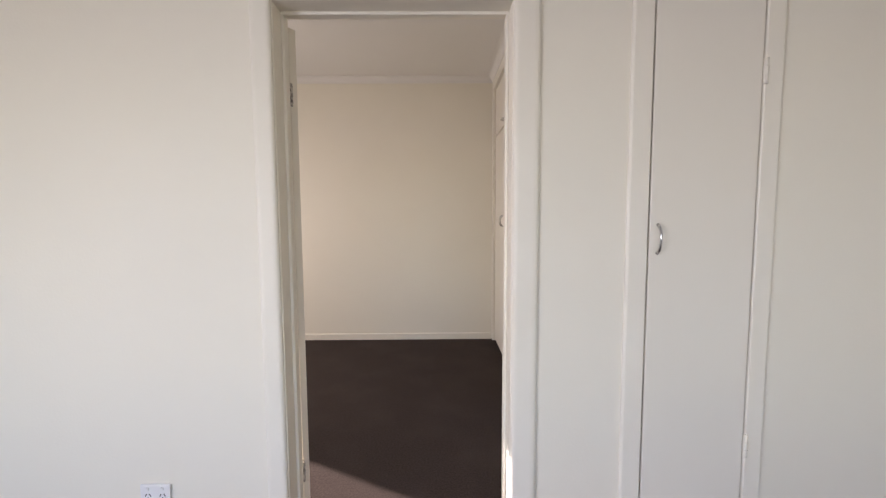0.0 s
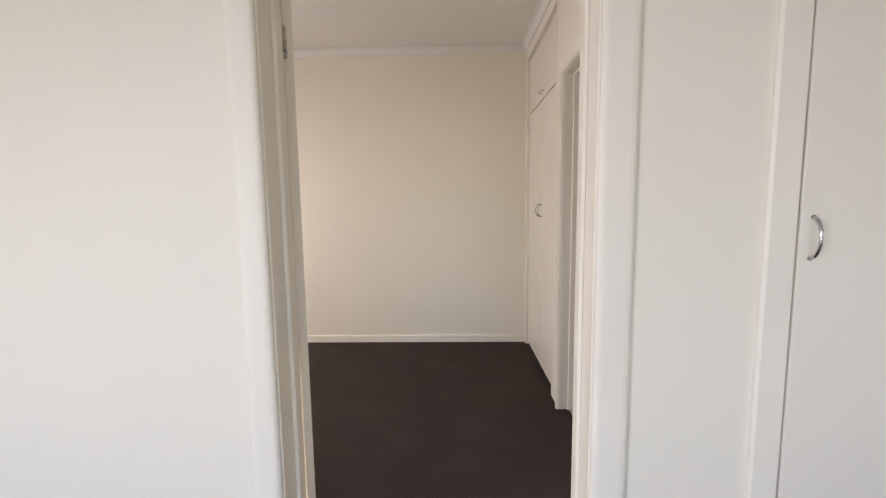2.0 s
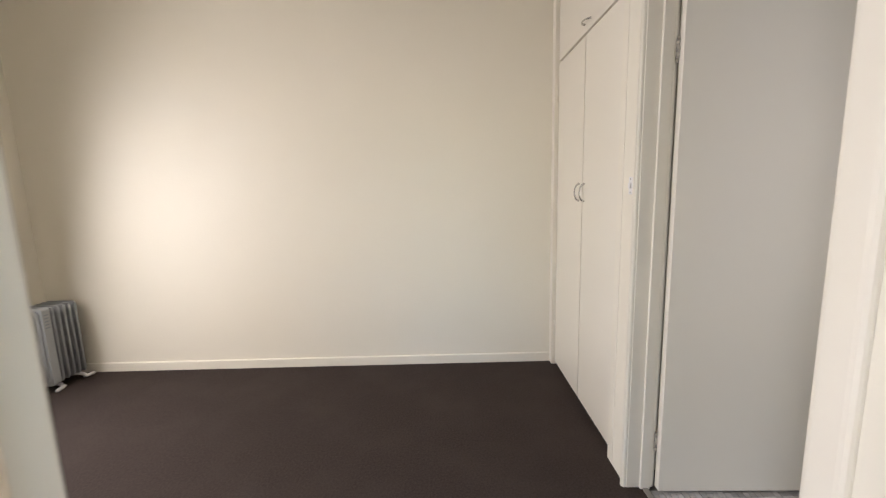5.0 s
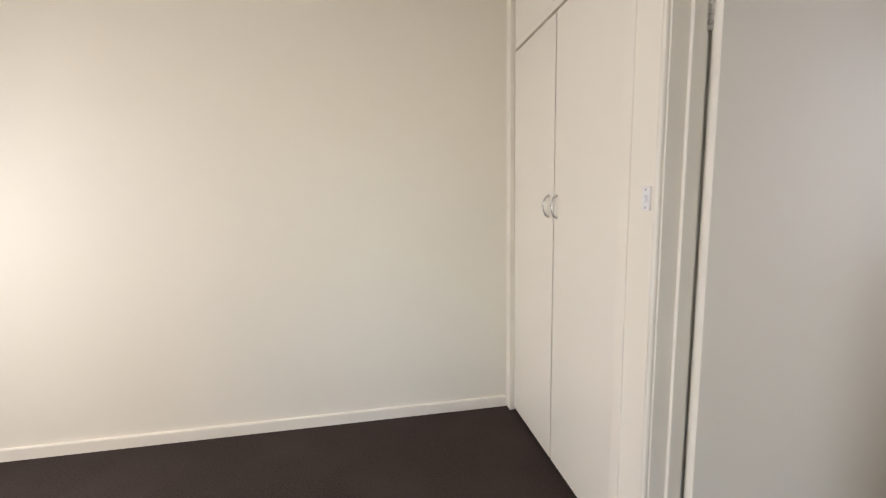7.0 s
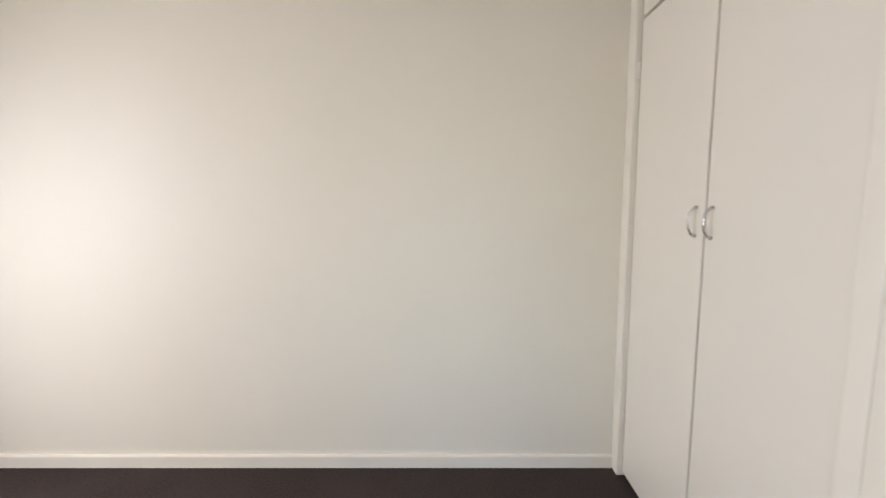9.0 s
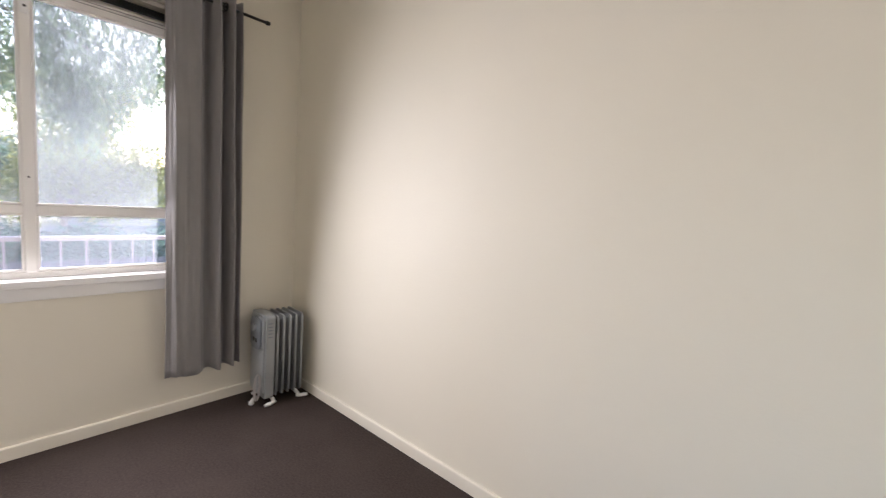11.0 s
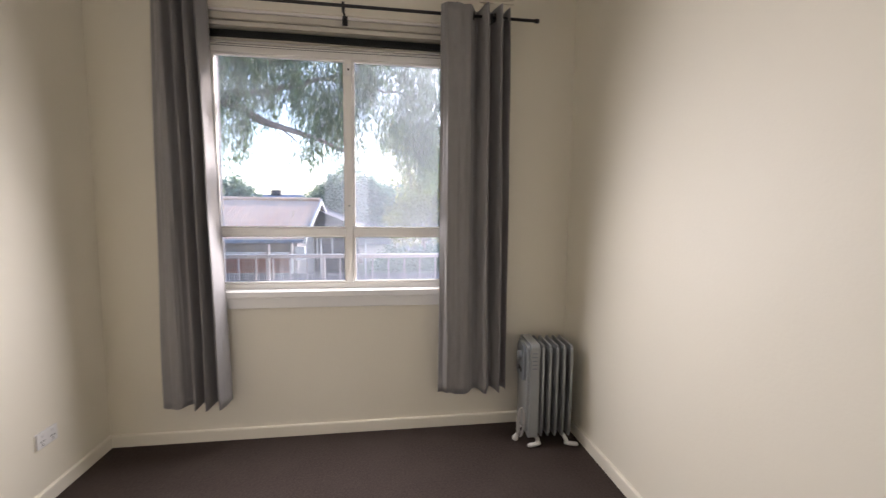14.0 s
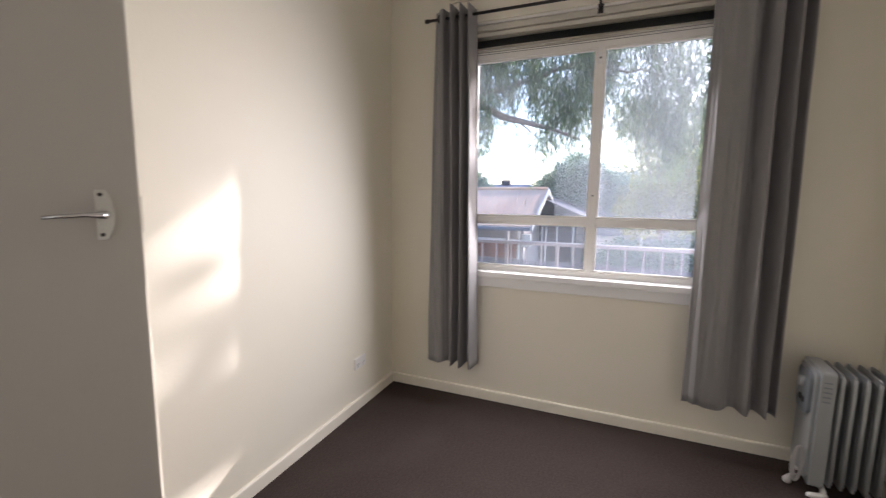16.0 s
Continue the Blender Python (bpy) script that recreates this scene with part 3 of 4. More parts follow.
# ---- window
win = thing("window_1", (WIN, 1.38, WZ0), "cream timber window, two tall panes above two low ones", "window", kind="structure")
WZT = 2.180
FX0, FX1 = WIN - 0.125, WIN - 0.055       # frame depth
frm = bmesh.new()
wf = part("window_frame", box(frm, FX0, FX1, WY0, WY0 + 0.028, WZ0, WZ1, bev=0.003), M_FRAME, win)
part("window_frame", B(FX0, FX1, WY1 - 0.028, WY1, WZ0, WZ1, bev=0.003), M_FRAME, win)
part("window_frame", B(FX0, FX1, WY0 + 0.028, WY1 - 0.028, WZT, WZ1, bev=0.003), M_FRAME, win)
part("window_frame", B(FX0, FX1, WY0 + 0.028, WY1 - 0.028, WZ0, WZ0 + 0.035, bev=0.003), M_FRAME, win)
MY0, MY1 = 1.431, 1.471

part("mullion", B(FX0, FX1 + 0.012, MY0, MY1, WZ0 + 0.035, WZT, bev=0.004), M_FRAME, win)
for a, b in ((WY0 + 0.028, MY0), (MY1, WY1 - 0.028)):
    part("transom", B(FX0, FX1 + 0.004, a, b, 1.179, 1.217, bev=0.004), M_FRAME, win)
    for z0, z1, hz in ((WZ0 + 0.035, 1.179, 0), (1.217, WZT, 1)):
        p = part("pane", B(FX0 + 0.035, FX0 + 0.039, a - 0.002, b + 0.002, z0 - 0.002, z1 + 0.002), M_GLASSHAZE if a > 1.4 else M_GLASS, win, "dusty glass pane" if a > 1.4 else "glass pane tinted to dim the view")
        p.visible_shadow = False
        for (q0, q1, w0, w1) in ((a, b, z0, z0 + 0.012), (a, b, z1 - 0.012, z1), (a, a + 0.012, z0 + 0.012, z1 - 0.012), (b - 0.012, b, z0 + 0.012, z1 - 0.012)):
            part("glazing_bead", B(FX0 + 0.040, FX1 - 0.004, q0, q1, w0, w1, bev=0.003, seg=1), M_FRAME, win)
ct = part("catch", B(FX1 + 0.012, FX1 + 0.020, 1.436, 1.466, 2.085, 2.150, bev=0.004), M_SILL, win, "white sash catch plate")
part("screw", tube(bmesh.new(), [(FX1 + 0.019, 1.452, 2.118), (FX1 + 0.0215, 1.452, 2.118)], 0.006, 8), M_DARK, ct)
part("screw_hole", tube(bmesh.new(), [(FX1 + 0.011, 1.449, 1.352), (FX1 + 0.0128, 1.449, 1.352)], 0.0045, 8), M_DARK, win)
part("reveal", B(FX1, WIN, WY0 - 0.0, WY0 + 0.012, WZ0, WZ1), M_FRAME, win)
part("reveal", B(FX1, WIN, WY1 - 0.012, WY1, WZ0, WZ1), M_FRAME, win)
part("reveal", B(FX1, WIN, WY0 + 0.012, WY1 - 0.012, WZ1 - 0.012, WZ1), M_FRAME, win)
part("window_sill", B(FX1 - 0.03, WIN + 0.035, WY0 - 0.05, WY1 + 0.05, WZ0 - 0.030, WZ0 + 0.007, bev=0.005), M_SILL, win, "white gloss window sill")
part("apron", B(WIN + 0.0005, WIN + 0.018, WY0 - 0.03, WY1 + 0.03, WZ0 - 0.092, WZ0 - 0.031, bev=0.003), M_SILL, win)
for y0, y1 in ((WY0 - 0.06, WY0 + 0.002), (WY1 - 0.002, WY1 + 0.06)):
    part("architrave", B(WIN + 0.0005, WIN + 0.016, y0, y1, WZ0, WZ1 + 0.0, bev=0.004), M_TRIM, win)
part("architrave", B(WIN + 0.0005, WIN + 0.016, WY0 - 0.06, WY1 + 0.06, WZ1 + 0.001, WZ1 + 0.062, bev=0.004), M_TRIM, win)
part("outer_sill", B(WIN - 0.26, FX0, WY0 - 0.04, WY1 + 0.04, WZ0 - 0.05, WZ0 - 0.004), M_CONC, win)

# ---- raised venetian blind in the head of the window
blind = thing("venetian_blind", (WIN - 0.02, 1.38, 2.36), "cream venetian blind raised and bunched under the window head", "blind")
BY0, BY1 = WY0 + 0.016, WY1 - 0.016
part("head_rail", B(WIN - 0.046, WIN - 0.010, BY0, BY1, 2.338, 2.3715, bev=0.003), M_BLIND, blind)


def blade(z, tilt, x0=-0.050, x1=-0.006, dz=0.0):
    """One slat: a shallow curved strip, tilted front edge down, running the width of the window."""
    bm = bmesh.new()
    n, m = 6, 12
    top, low = [], []
    for i in range(m + 1):
        y = BY0 + (BY1 - BY0) * i / m
        sag = dz * math.sin(math.pi * i / m * 1.6 + 0.3)
        a, c = [], []
        for k in range(n + 1):
            s = k / n
            zz = z + sag - tilt * s + 0.0028 * math.sin(math.pi * s)
            a.append(bm.verts.new((WIN + x0 + (x1 - x0) * s, y, zz)))
            c.append(bm.verts.new((WIN + x0 + (x1 - x0) * s, y, zz - 0.0009)))
        top.append(a)
        low.append(c)
    for i in range(m):
        for k in range(n):
            bm.faces.new((top[i][k], top[i][k + 1], top[i + 1][k + 1], top[i + 1][k]))
            bm.faces.new((low[i][k + 1], low[i][k], low[i + 1][k], low[i + 1][k + 1]))
        bm.faces.new((top[i][0], top[i + 1][0], low[i + 1][0], low[i][0]))
        bm.faces.new((top[i + 1][n], top[i][n], low[i][n], low[i + 1][n]))
    return bm


# White and near-black slat colours carry the bunch's light and shade.
for z, tilt in ((2.334, 0.0), (2.331, 0.0)):
    part("slat", blade(z, tilt, -0.050, -0.002), M_TRIM, blind, "blind slat coloured white for the light on it")
part("slat", B(WIN - 0.048, WIN - 0.008, BY0, BY1, 2.303, 2.327, bev=0.002, seg=1), M_BLIND, blind)
for z in (2.300, 2.294, 2.289):
    part("slat", blade(z, 0.001, -0.050, -0.003, 0.001), M_TRIM, blind, "blind slat coloured white for the light on it")
for k in range(7):
    part("slat", blade(2.282 - k * 0.0046, 0.002, -0.052, -0.010, 0.0012), M_BLINDSHADE, blind, "blind slat coloured near-black for its shade")
part("bottom_rail", blade(2.240, 0.004, -0.050, -0.004, 0.003), M_TRIM, blind, "white bottom slat hanging slack")
part("bottom_rail", blade(2.226, 0.003, -0.046, -0.006, -0.004), M_BLIND, blind)
for z, s in ((2.212, 0.004), (2.199, 0.0015)):
    part("cord", tube(bmesh.new(), [(WIN - 0.008, BY0 + (BY1 - BY0) * k / 16, z - s * math.sin(math.pi * k / 16 * 1.5)) for k in range(17)], 0.0018, 6), M_STEEL, blind, "thin slack blind cord")

# ---- curtain rod and curtains
ROD_X, ROD_Z = WIN + 0.10, 2.398
rod = thing("curtain_rod", (ROD_X, 1.47, ROD_Z), "slim black metal curtain rod on brackets above the window", "curtain rod")
part("rod", tube(bmesh.new(), [(ROD_X, 0.452, ROD_Z), (ROD_X, 2.50, ROD_Z)], 0.0085, 10), M_BLACK, rod)
for y0, y1 in ((0.436, 0.458), (2.494, 2.516)):
    part("finial", tube(bmesh.new(), [(ROD_X, y0, ROD_Z), (ROD_X, y1, ROD_Z)], 0.012, 10), M_BLACK, rod)
for y in (0.56, 1.44, 2.24):
    bk = tube(bmesh.new(), [(WIN + 0.002, y, ROD_Z - 0.022), (ROD_X, y, ROD_Z - 0.022)], 0.006, 8)
    box(bk, WIN + 0.0005, WIN + 0.006, y - 0.014, y + 0.014, ROD_Z - 0.06, ROD_Z + 0.02)
    box(bk, ROD_X - 0.012, ROD_X + 0.012, y - 0.007, y + 0.007, ROD_Z - 0.032, ROD_Z - 0.006)
    box(bk, ROD_X + 0.009, ROD_X + 0.013, y - 0.007, y + 0.007, ROD_Z - 0.03, ROD_Z + 0.014)
    part("bracket", bk, M_BLACK, rod)


def curtain(key_top, key_bot, z_bot, label, seed, rings):
    """Eyelet curtain; keys are (y, depth) of the folds at the rod and at the hem."""
    root = thing("curtain", (ROD_X, sum(k[0] for k in key_bot) / len(key_bot), z_bot), label, "curtain", "pair of curtains")
    rnd = random.Random(seed)
    nu, nv = 16 * (len(key_top) - 1), 48
    top = ROD_Z + 0.045

    def curve(keys, s):
        i = min(int(s), len(keys) - 2)
        f = s - i
        f = f * f * (3 - 2 * f)
        g = s - i
        return keys[i][0] * (1 - g) + keys[i + 1][0] * g, keys[i][1] * (1 - f) + keys[i + 1][1] * f
    ph = [rnd.uniform(0, 6.28) for _ in range(4)]
    bm = bmesh.new()
    faces = []
    for side in (1, -1):
        grid = []
        for j in range(nv + 1):
            v = j / nv
            row = []
            for i in range(nu + 1):
                s = (len(key_top) - 1) * i / nu
                a, b = curve(key_top, s), curve(key_bot, s)
                w = v ** 0.8
                y = a[0] * (1 - w) + b[0] * w
                d = (a[1] * (1 - w) + b[1] * w) * (1.6 - 0.35 * v)
                d += 0.004 * math.sin(5 * v + s * 2.1 + ph[0]) + 0.003 * math.sin(13 * v + s * 3.3 + ph[1]) + 0.010 * (noise.noise(Vector((s * 3.1, v * 2.2, seed))) + 0.5 * noise.noise(Vector((s * 7.3, v * 5.0, seed + 9))))
                y += 0.005 * math.sin(4 * v + ph[2] + s) * v
                z = top + (z_bot - top) * v + 0.006 * math.sin(s * 2.7 + ph[3]) * v
                row.append(bm.verts.new((ROD_X + d + side * 0.0012, y, z)))
            grid.append(row)
        for j in range(nv):
            for i in range(nu):
                q = (grid[j][i], grid[j][i + 1], grid[j + 1][i + 1], grid[j + 1][i])
                f = bm.faces.new(q if side > 0 else q[::-1])
                f.smooth = True
        faces.append(grid)
    g0, g1 = faces
    for j in range(nv):
        bm.faces.new((g0[j][0], g0[j + 1][0], g1[j + 1][0], g1[j][0]))
        bm.faces.new((g0[j + 1][-1], g0[j][-1], g1[j][-1], g1[j + 1][-1]))
    for i in range(nu):
        bm.faces.new((g0[0][i + 1], g0[0][i], g1[0][i], g1[0][i + 1]))
        bm.faces.new((g0[-1][i], g0[-1][i + 1], g1[-1][i + 1], g1[-1][i]))
    part("drape", bm, M_CURTAIN, root)
    for y in rings:
        rg = bmesh.new()
        ring = []
        for k in range(17):
            a = 2 * math.pi * k / 16
            ring.append((ROD_X + 0.021 * math.cos(a), y, ROD_Z + 0.021 * math.sin(a)))
        tube(rg, ring, 0.0045, 6, cap=False)
        part("eyelet", rg, M_BLACK, root, "round dark metal eyelet")
    return root


curtain([(0.500, -0.015), (0.560, 0.020), (0.590, -0.03), (0.628, 0.045), (0.650, -0.035), (0.682, 0.045), (0.704, -0.035), (0.730, 0.04), (0.748, -0.03)],
        [(0.470, 0.0), (0.565, 0.022), (0.612, -0.012), (0.652, 0.042), (0.676, -0.035), (0.715, 0.048), (0.738, -0.04), (0.775, 0.042), (0.798, -0.04)],
        0.255, "grey blackout eyelet curtain drawn to the window's near-wall side", 3, (0.53, 0.61, 0.655, 0.735))
curtain([(1.958, 0.01), (1.990, 0.025), (2.115, 0.02), (2.170, -0.03), (2.205, 0.05), (2.240, -0.035), (2.285, 0.045), (2.315, -0.03), (2.340, 0.02)],
        [(1.960, -0.005), (2.020, 0.025), (2.120, 0.030), (2.190, -0.02), (2.235, 0.045), (2.275, -0.03), (2.315, 0.04), (2.345, -0.03), (2.372, 0.015)],
        0.262, "grey blackout eyelet curtain drawn beside the corner heater", 5, (1.985, 2.14, 2.26, 2.30))

# ---- oil heater in the corner (local: fins stacked along +y, front towards +x)
heat = thing("oil_heater", (-2.482, 2.452, 0.0), "grey oil-filled column heater in the corner, cord wound at its end", "heater", turn=-4.0)
HW = 0.108                                # half width of a fin


def fin_outline(hw, z0, z1, r):
    pts = []
    for cx, cz, a0 in ((hw - r, z1 - r, 0), (-hw + r, z1 - r, 90), (-hw + r, z0 + r, 180), (hw - r, z0 + r, 270)):
        for k in range(5):
            a = radians(a0 + 22.5 * k)
            pts.append((cx + r * math.cos(a), cz + r * math.sin(a)))
    return pts


NF = 5
for k in range(NF):
    y = 0.088 + k * 0.0405
    fb = prism(bmesh.new(), fin_outline(HW, 0.050, 0.582, 0.014), "y", y - 0.0035, y + 0.0035)
    prism(fb, fin_outline(HW - 0.03, 0.08, 0.555, 0.02), "y", y - 0.006, y + 0.006)
    for xx in (-HW + 0.002, HW - 0.002):
        tube(fb, [(xx, y, 0.075), (xx, y, 0.568)], 0.0085, 8)
    part("fin", fb, M_HEATER, heat)
for z in (0.14, 0.49):
    part("connector", tube(bmesh.new(), [(0, 0.06, z), (0, 0.088 + (NF - 1) * 0.0405, z)], 0.022, 10), M_HEATERDARK, heat)
body = prism(bmesh.new(), fin_outline(HW + 0.006, 0.043, 0.590, 0.022), "y", 0.014, 0.066)
cp = part("control_box", body, M_HEATER, heat)
cpf = prism(bmesh.new(), fin_outline(HW - 0.010, 0.07, 0.576, 0.03), "y", 0.0, 0.0155)
part("face_plate", cpf, M_HEATER, heat)
dial_panel = prism(bmesh.new(), fin_outline(HW - 0.03, 0.36, 0.565, 0.045), "y", -0.014, 0.001)
dp = part("dial_panel", dial_panel, M_HEATERDARK, heat)
part("dial", tube(bmesh.new(), [(0, -0.032, 0.498), (0, -0.012, 0.498)], [0.022, 0.027], 16), M_HEATER, dp)
for xx in (-0.02, 0.02):
    part("rocker_switch", B(xx - 0.01, xx + 0.01, -0.019, -0.013, 0.405, 0.431, bev=0.002, seg=1), M_BLACK, dp)
for k in range(5):
    part("vent_slot", B(HW + 0.0055, HW + 0.0075, 0.024, 0.052, 0.45 + k * 0.022, 0.457 + k * 0.022), M_HEATERDARK, cp)
for y, way in ((0.072, -1), (0.235, 1)):
    ft = bmesh.new()
    tube(ft, [(-0.10, y, 0.016), (-0.07, y, 0.034), (0.07, y, 0.034), (0.098, y, 0.030), (0.112, y + way * 0.006, 0.018)], [0.011, 0.012, 0.012, 0.012, 0.011], 8)
    for sx in (-0.105, 0.112):
        tube(ft, [(sx, y - way * 0.012, 0.017), (sx + 0.004, y + way * 0.014, 0.013), (sx + 0.012, y + way * 0.052, 0.0125), (sx + 0.014, y + way * 0.064, 0.0125)], [0.009, 0.0125, 0.0125, 0.008], 8)
    part("foot", ft, M_PLASTIC, heat, "white plastic foot")
crd = bmesh.new()
pts = []
for k in range(92):
    a = 2 * math.pi * k / 23
    w = 0.011 + 0.004 * (k // 23)
    pts.append((0.055 + 0.010 * (k // 23) + 0.006 * math.sin(a), -0.004 - w + w * math.cos(a), 0.128 + (0.078 + 0.004 * (k // 23)) * math.sin(a)))
pts += [(0.085, -0.030, 0.10), (0.075, -0.038, 0.07), (0.06, -0.042, 0.045)]
tube(crd, pts, 0.0028, 6)
cord = part("power_cord", crd, M_CORD, heat, "pale grey power cord wound in a loop")
pg = tube(bmesh.new(), [(0.058, -0.041, 0.052), (0.052, -0.043, 0.032), (0.047, -0.045, 0.02), (0.045, -0.045, 0.009)], [0.005, 0.012, 0.017, 0.017], 12)
for dx in (-0.007, 0.007):
    box(pg, 0.045 + dx - 0.001, 0.045 + dx + 0.001, -0.049, -0.041, 0.0, 0.009)
part("plug", pg, M_PLASTIC, cord, "white plug hanging from the cord")

# ---- mosaic tiles of the second doorway's room
bath = structure("floor_bath", B(RX - 0.018, HALL_X1, 0.301, 1.56, -0.15, -0.004), M_GROUT, "small pale mosaic tile floor", "floor")
structure("threshold", B(RX - 0.045, RX - 0.020, EL, ER, 0.0, 0.006, bev=0.002, seg=1), M_METALSTRIP, "aluminium carpet strip at the doorway", "threshold")

# ---------------------------------------------------------------- outdoors
GZ = -2.1
structure("ground", B(-600, WIN - 0.9, -600, 600, GZ - 0.3, GZ), M_GRASS, "dry suburban ground reaching to the horizon")
structure("facade", B(WIN - 0.32, WIN - 0.201, -3, WY0 - 0.03, GZ, CEIL + 0.1), M_HOUSEWALL, "pale rendered outer wall beside the window", "facade")
structure("facade_far_side", B(WIN - 0.32, WIN - 0.201, WY1 + 0.03, 6, GZ, CEIL + 0.1), M_HOUSEWALL, "pale rendered outer wall beside the window", "facade")
structure("facade_below", B(WIN - 0.32, WIN - 0.201, WY0 - 0.03, WY1 + 0.03, GZ, WZ0 - 0.051), M_HOUSEWALL, "pale rendered outer wall under the window", "facade")
structure("facade_above", B(WIN - 0.32, WIN - 0.201, WY0 - 0.03, WY1 + 0.03, WZ1 + 0.02, CEIL + 0.1), M_HOUSEWALL, "pale rendered outer wall over the window", "facade")
structure("eave", B(WIN - 0.78, WIN - 0.201, -3, 6, CEIL + 0.101, CEIL + 0.16), M_CEIL, "pale painted eave soffit over the window", "eave")
structure("fascia", B(WIN - 0.80, WIN - 0.781, -3, 6, CEIL + 0.06, CEIL + 0.25), M_WHITE, "white painted eave fascia", "fascia")
structure("roof_slab", B(WIN - 0.80, HALL_X1 + 0.6, HALL_Y - 0.6, 6, CEIL + 0.26, CEIL + 0.36), M_ROOFDARK, "roof over the rooms", "roof")
structure("walkway", B(-4.05, WIN - 0.32, -3, 6, -0.35, -0.15), M_CONC, "concrete walkway outside the window", "walkway")

# railing
rail = thing("balcony_railing", (-3.9, 1.5, -0.15), "pale grey painted railing with thin balusters outside the window", "railing")
part("top_rail", B(-3.945, -3.855, -3, 6, 0.915, 0.945, bev=0.006), M_RAIL, rail)
part("bottom_rail", B(-3.925, -3.875, -3, 6, -0.04, 0.0, bev=0.004), M_RAIL, rail)
bal = mesh_of("baluster", B(-0.006, 0.006, -0.006, 0.006, 0.0, 0.915), M_RAIL)
for k in range(64):
    o = new("baluster", bal)
    o.parent = rail
    o.location = Vector((-3.9, -2.93 + k * 0.14, 0.0)) - ORIGIN[rail]
for y in (-1.9, 0.67, 1.13, 3.4, 5.3):
    part("post", B(-3.93, -3.87, y - 0.013, y + 0.013, -0.15, 1.03 if y == 0.67 else 0.915, bev=0.004), M_RAIL, rail)

# neighbour's paling fence
fence = thing("paling_fence", (-13.0, 0, GZ), "weathered grey timber paling fence beyond the railing", "fence")
part("rail", B(-13.05, -12.99, -14, 14, GZ + 1.25, GZ + 1.33), M_FENCE, fence)
part("rail", B(-13.05, -12.99, -14, 14, GZ + 0.35, GZ + 0.43), M_FENCE, fence)
pal = mesh_of("paling", B(-0.012, 0.012, -0.062, 0.062, 0.0, 1.0), M_FENCE)
rnd = random.Random(7)
for k in range(200):
    o = new("paling", pal)
    o.parent = fence
    o.location = Vector((-12.97 + rnd.uniform(-0.004, 0.004), -13.9 + k * 0.139, GZ)) - ORIGIN[fence]
    o.scale = (1, 1, 1.52 + rnd.uniform(-0.03, 0.03))


def brick_rows(parent, x, y0, y1, z0, z1):
    """Face bricks on a wall at x that looks to +x."""
    me = mesh_of("brick", B(-0.010, 0.006, -0.112, 0.112, -0.037, 0.037, bev=0.003, seg=1), M_BRICK)
    n = 0
    rows = int((z1 - z0) / 0.086)
    for r in range(rows):
        y = y0 + 0.115 + (0.12 if r % 2 else 0)
        while y < y1 - 0.11:
            if n < 300:
                o = new("brick", me)
                o.parent = parent
                o.location = Vector((x, y, z1 - 0.043 - r * 0.086)) - ORIGIN[parent]
            n += 1
            y += 0.24


# house with the tan roof
hs = thing("house", (-20, -8, GZ), "single-storey house with a tan metal gable roof and red brick wall", "house")
RZ, EZ = 1.72, 0.22
part("wall", B(-24.2, -16.6, -17, -1.65, GZ, 0.42), M_HOUSEWALL, hs)
bw = part("brick_wall", B(-16.58, -16.50, -17, -1.7, GZ, -0.28), M_MORTAR, hs, "red brick lower wall")
gb = bmesh.new()
prism(gb, [(-24.2, 0.40), (-20.0, RZ - 0.12), (-16.6, 0.40)], "y", -1.9, -1.66)
part("gable", gb, M_DARKWALL, hs, "dark weatherboard gable end")
for k in range(6):
    z = 0.45 + k * 0.16
    wdt = (RZ - 0.12 - z) / (RZ - 0.52)
    part("weatherboard", prism(bmesh.new(), [(-1.658, z), (-1.635, z), (-1.650, z + 0.2), (-1.658, z + 0.2)], "x", -20 - 4.2 * wdt + 0.25, -20 + 3.4 * wdt - 0.25), M_DARKWALL, hs)
for xa, za, xb, zb in ((-15.9, EZ, -20.0, RZ), (-24.6, EZ - 0.1, -20.0, RZ)):
    rf = bmesh.new()
    prism(rf, [(xa, za), (xb, zb), (xb, zb + 0.07), (xa, za + 0.07)], "y", -17.4, -1.25)
    slab = part("roof", rf, M_ROOFTAN, hs, "tan ribbed metal roof")
    if xa > -20:
        rb = bmesh.new()
        y = -17.3
        while y < -1.3:
            prism(rb, [(xa, za + 0.07), (xb, zb + 0.07), (xb, zb + 0.085), (xa, za + 0.085)], "y", y, y + 0.05)
            y += 0.38
        tagged(part("roof_rib", rb, M_ROOFTAN, slab), kind="stuff")
part("barge_board", prism(bmesh.new(), [(-15.86, EZ - 0.12), (-20.0, RZ - 0.10), (-20.0, RZ + 0.13), (-15.86, EZ + 0.13)], "y", -1.24, -1.18), M_WHITE, hs, "white barge board")
part("barge_board", prism(bmesh.new(), [(-24.6, EZ - 0.2), (-20.0, RZ - 0.10), (-20.0, RZ + 0.13), (-24.6, EZ + 0.05)], "y", -1.24, -1.18), M_WHITE, hs, "white barge board")
part("ridge_cap", tube(bmesh.new(), [(-20, -17.4, RZ + 0.1), (-20, -1.25, RZ + 0.1)], 0.09, 8), M_ROOFTAN, hs)
part("gutter", B(-15.88, -15.74, -17.4, -1.25, EZ - 0.10, EZ + 0.04, bev=0.02), M_GUTTER, hs)
part("verandah_beam", B(-15.9, -15.82, -17, -1.8, -0.30, -0.22), M_WHITE, hs, "white painted beam")
part("downpipe", tube(bmesh.new(), [(-16.4, -1.8, EZ - 0.05), (-16.4, -1.8, GZ)], 0.05, 8), M_WHITE, hs)
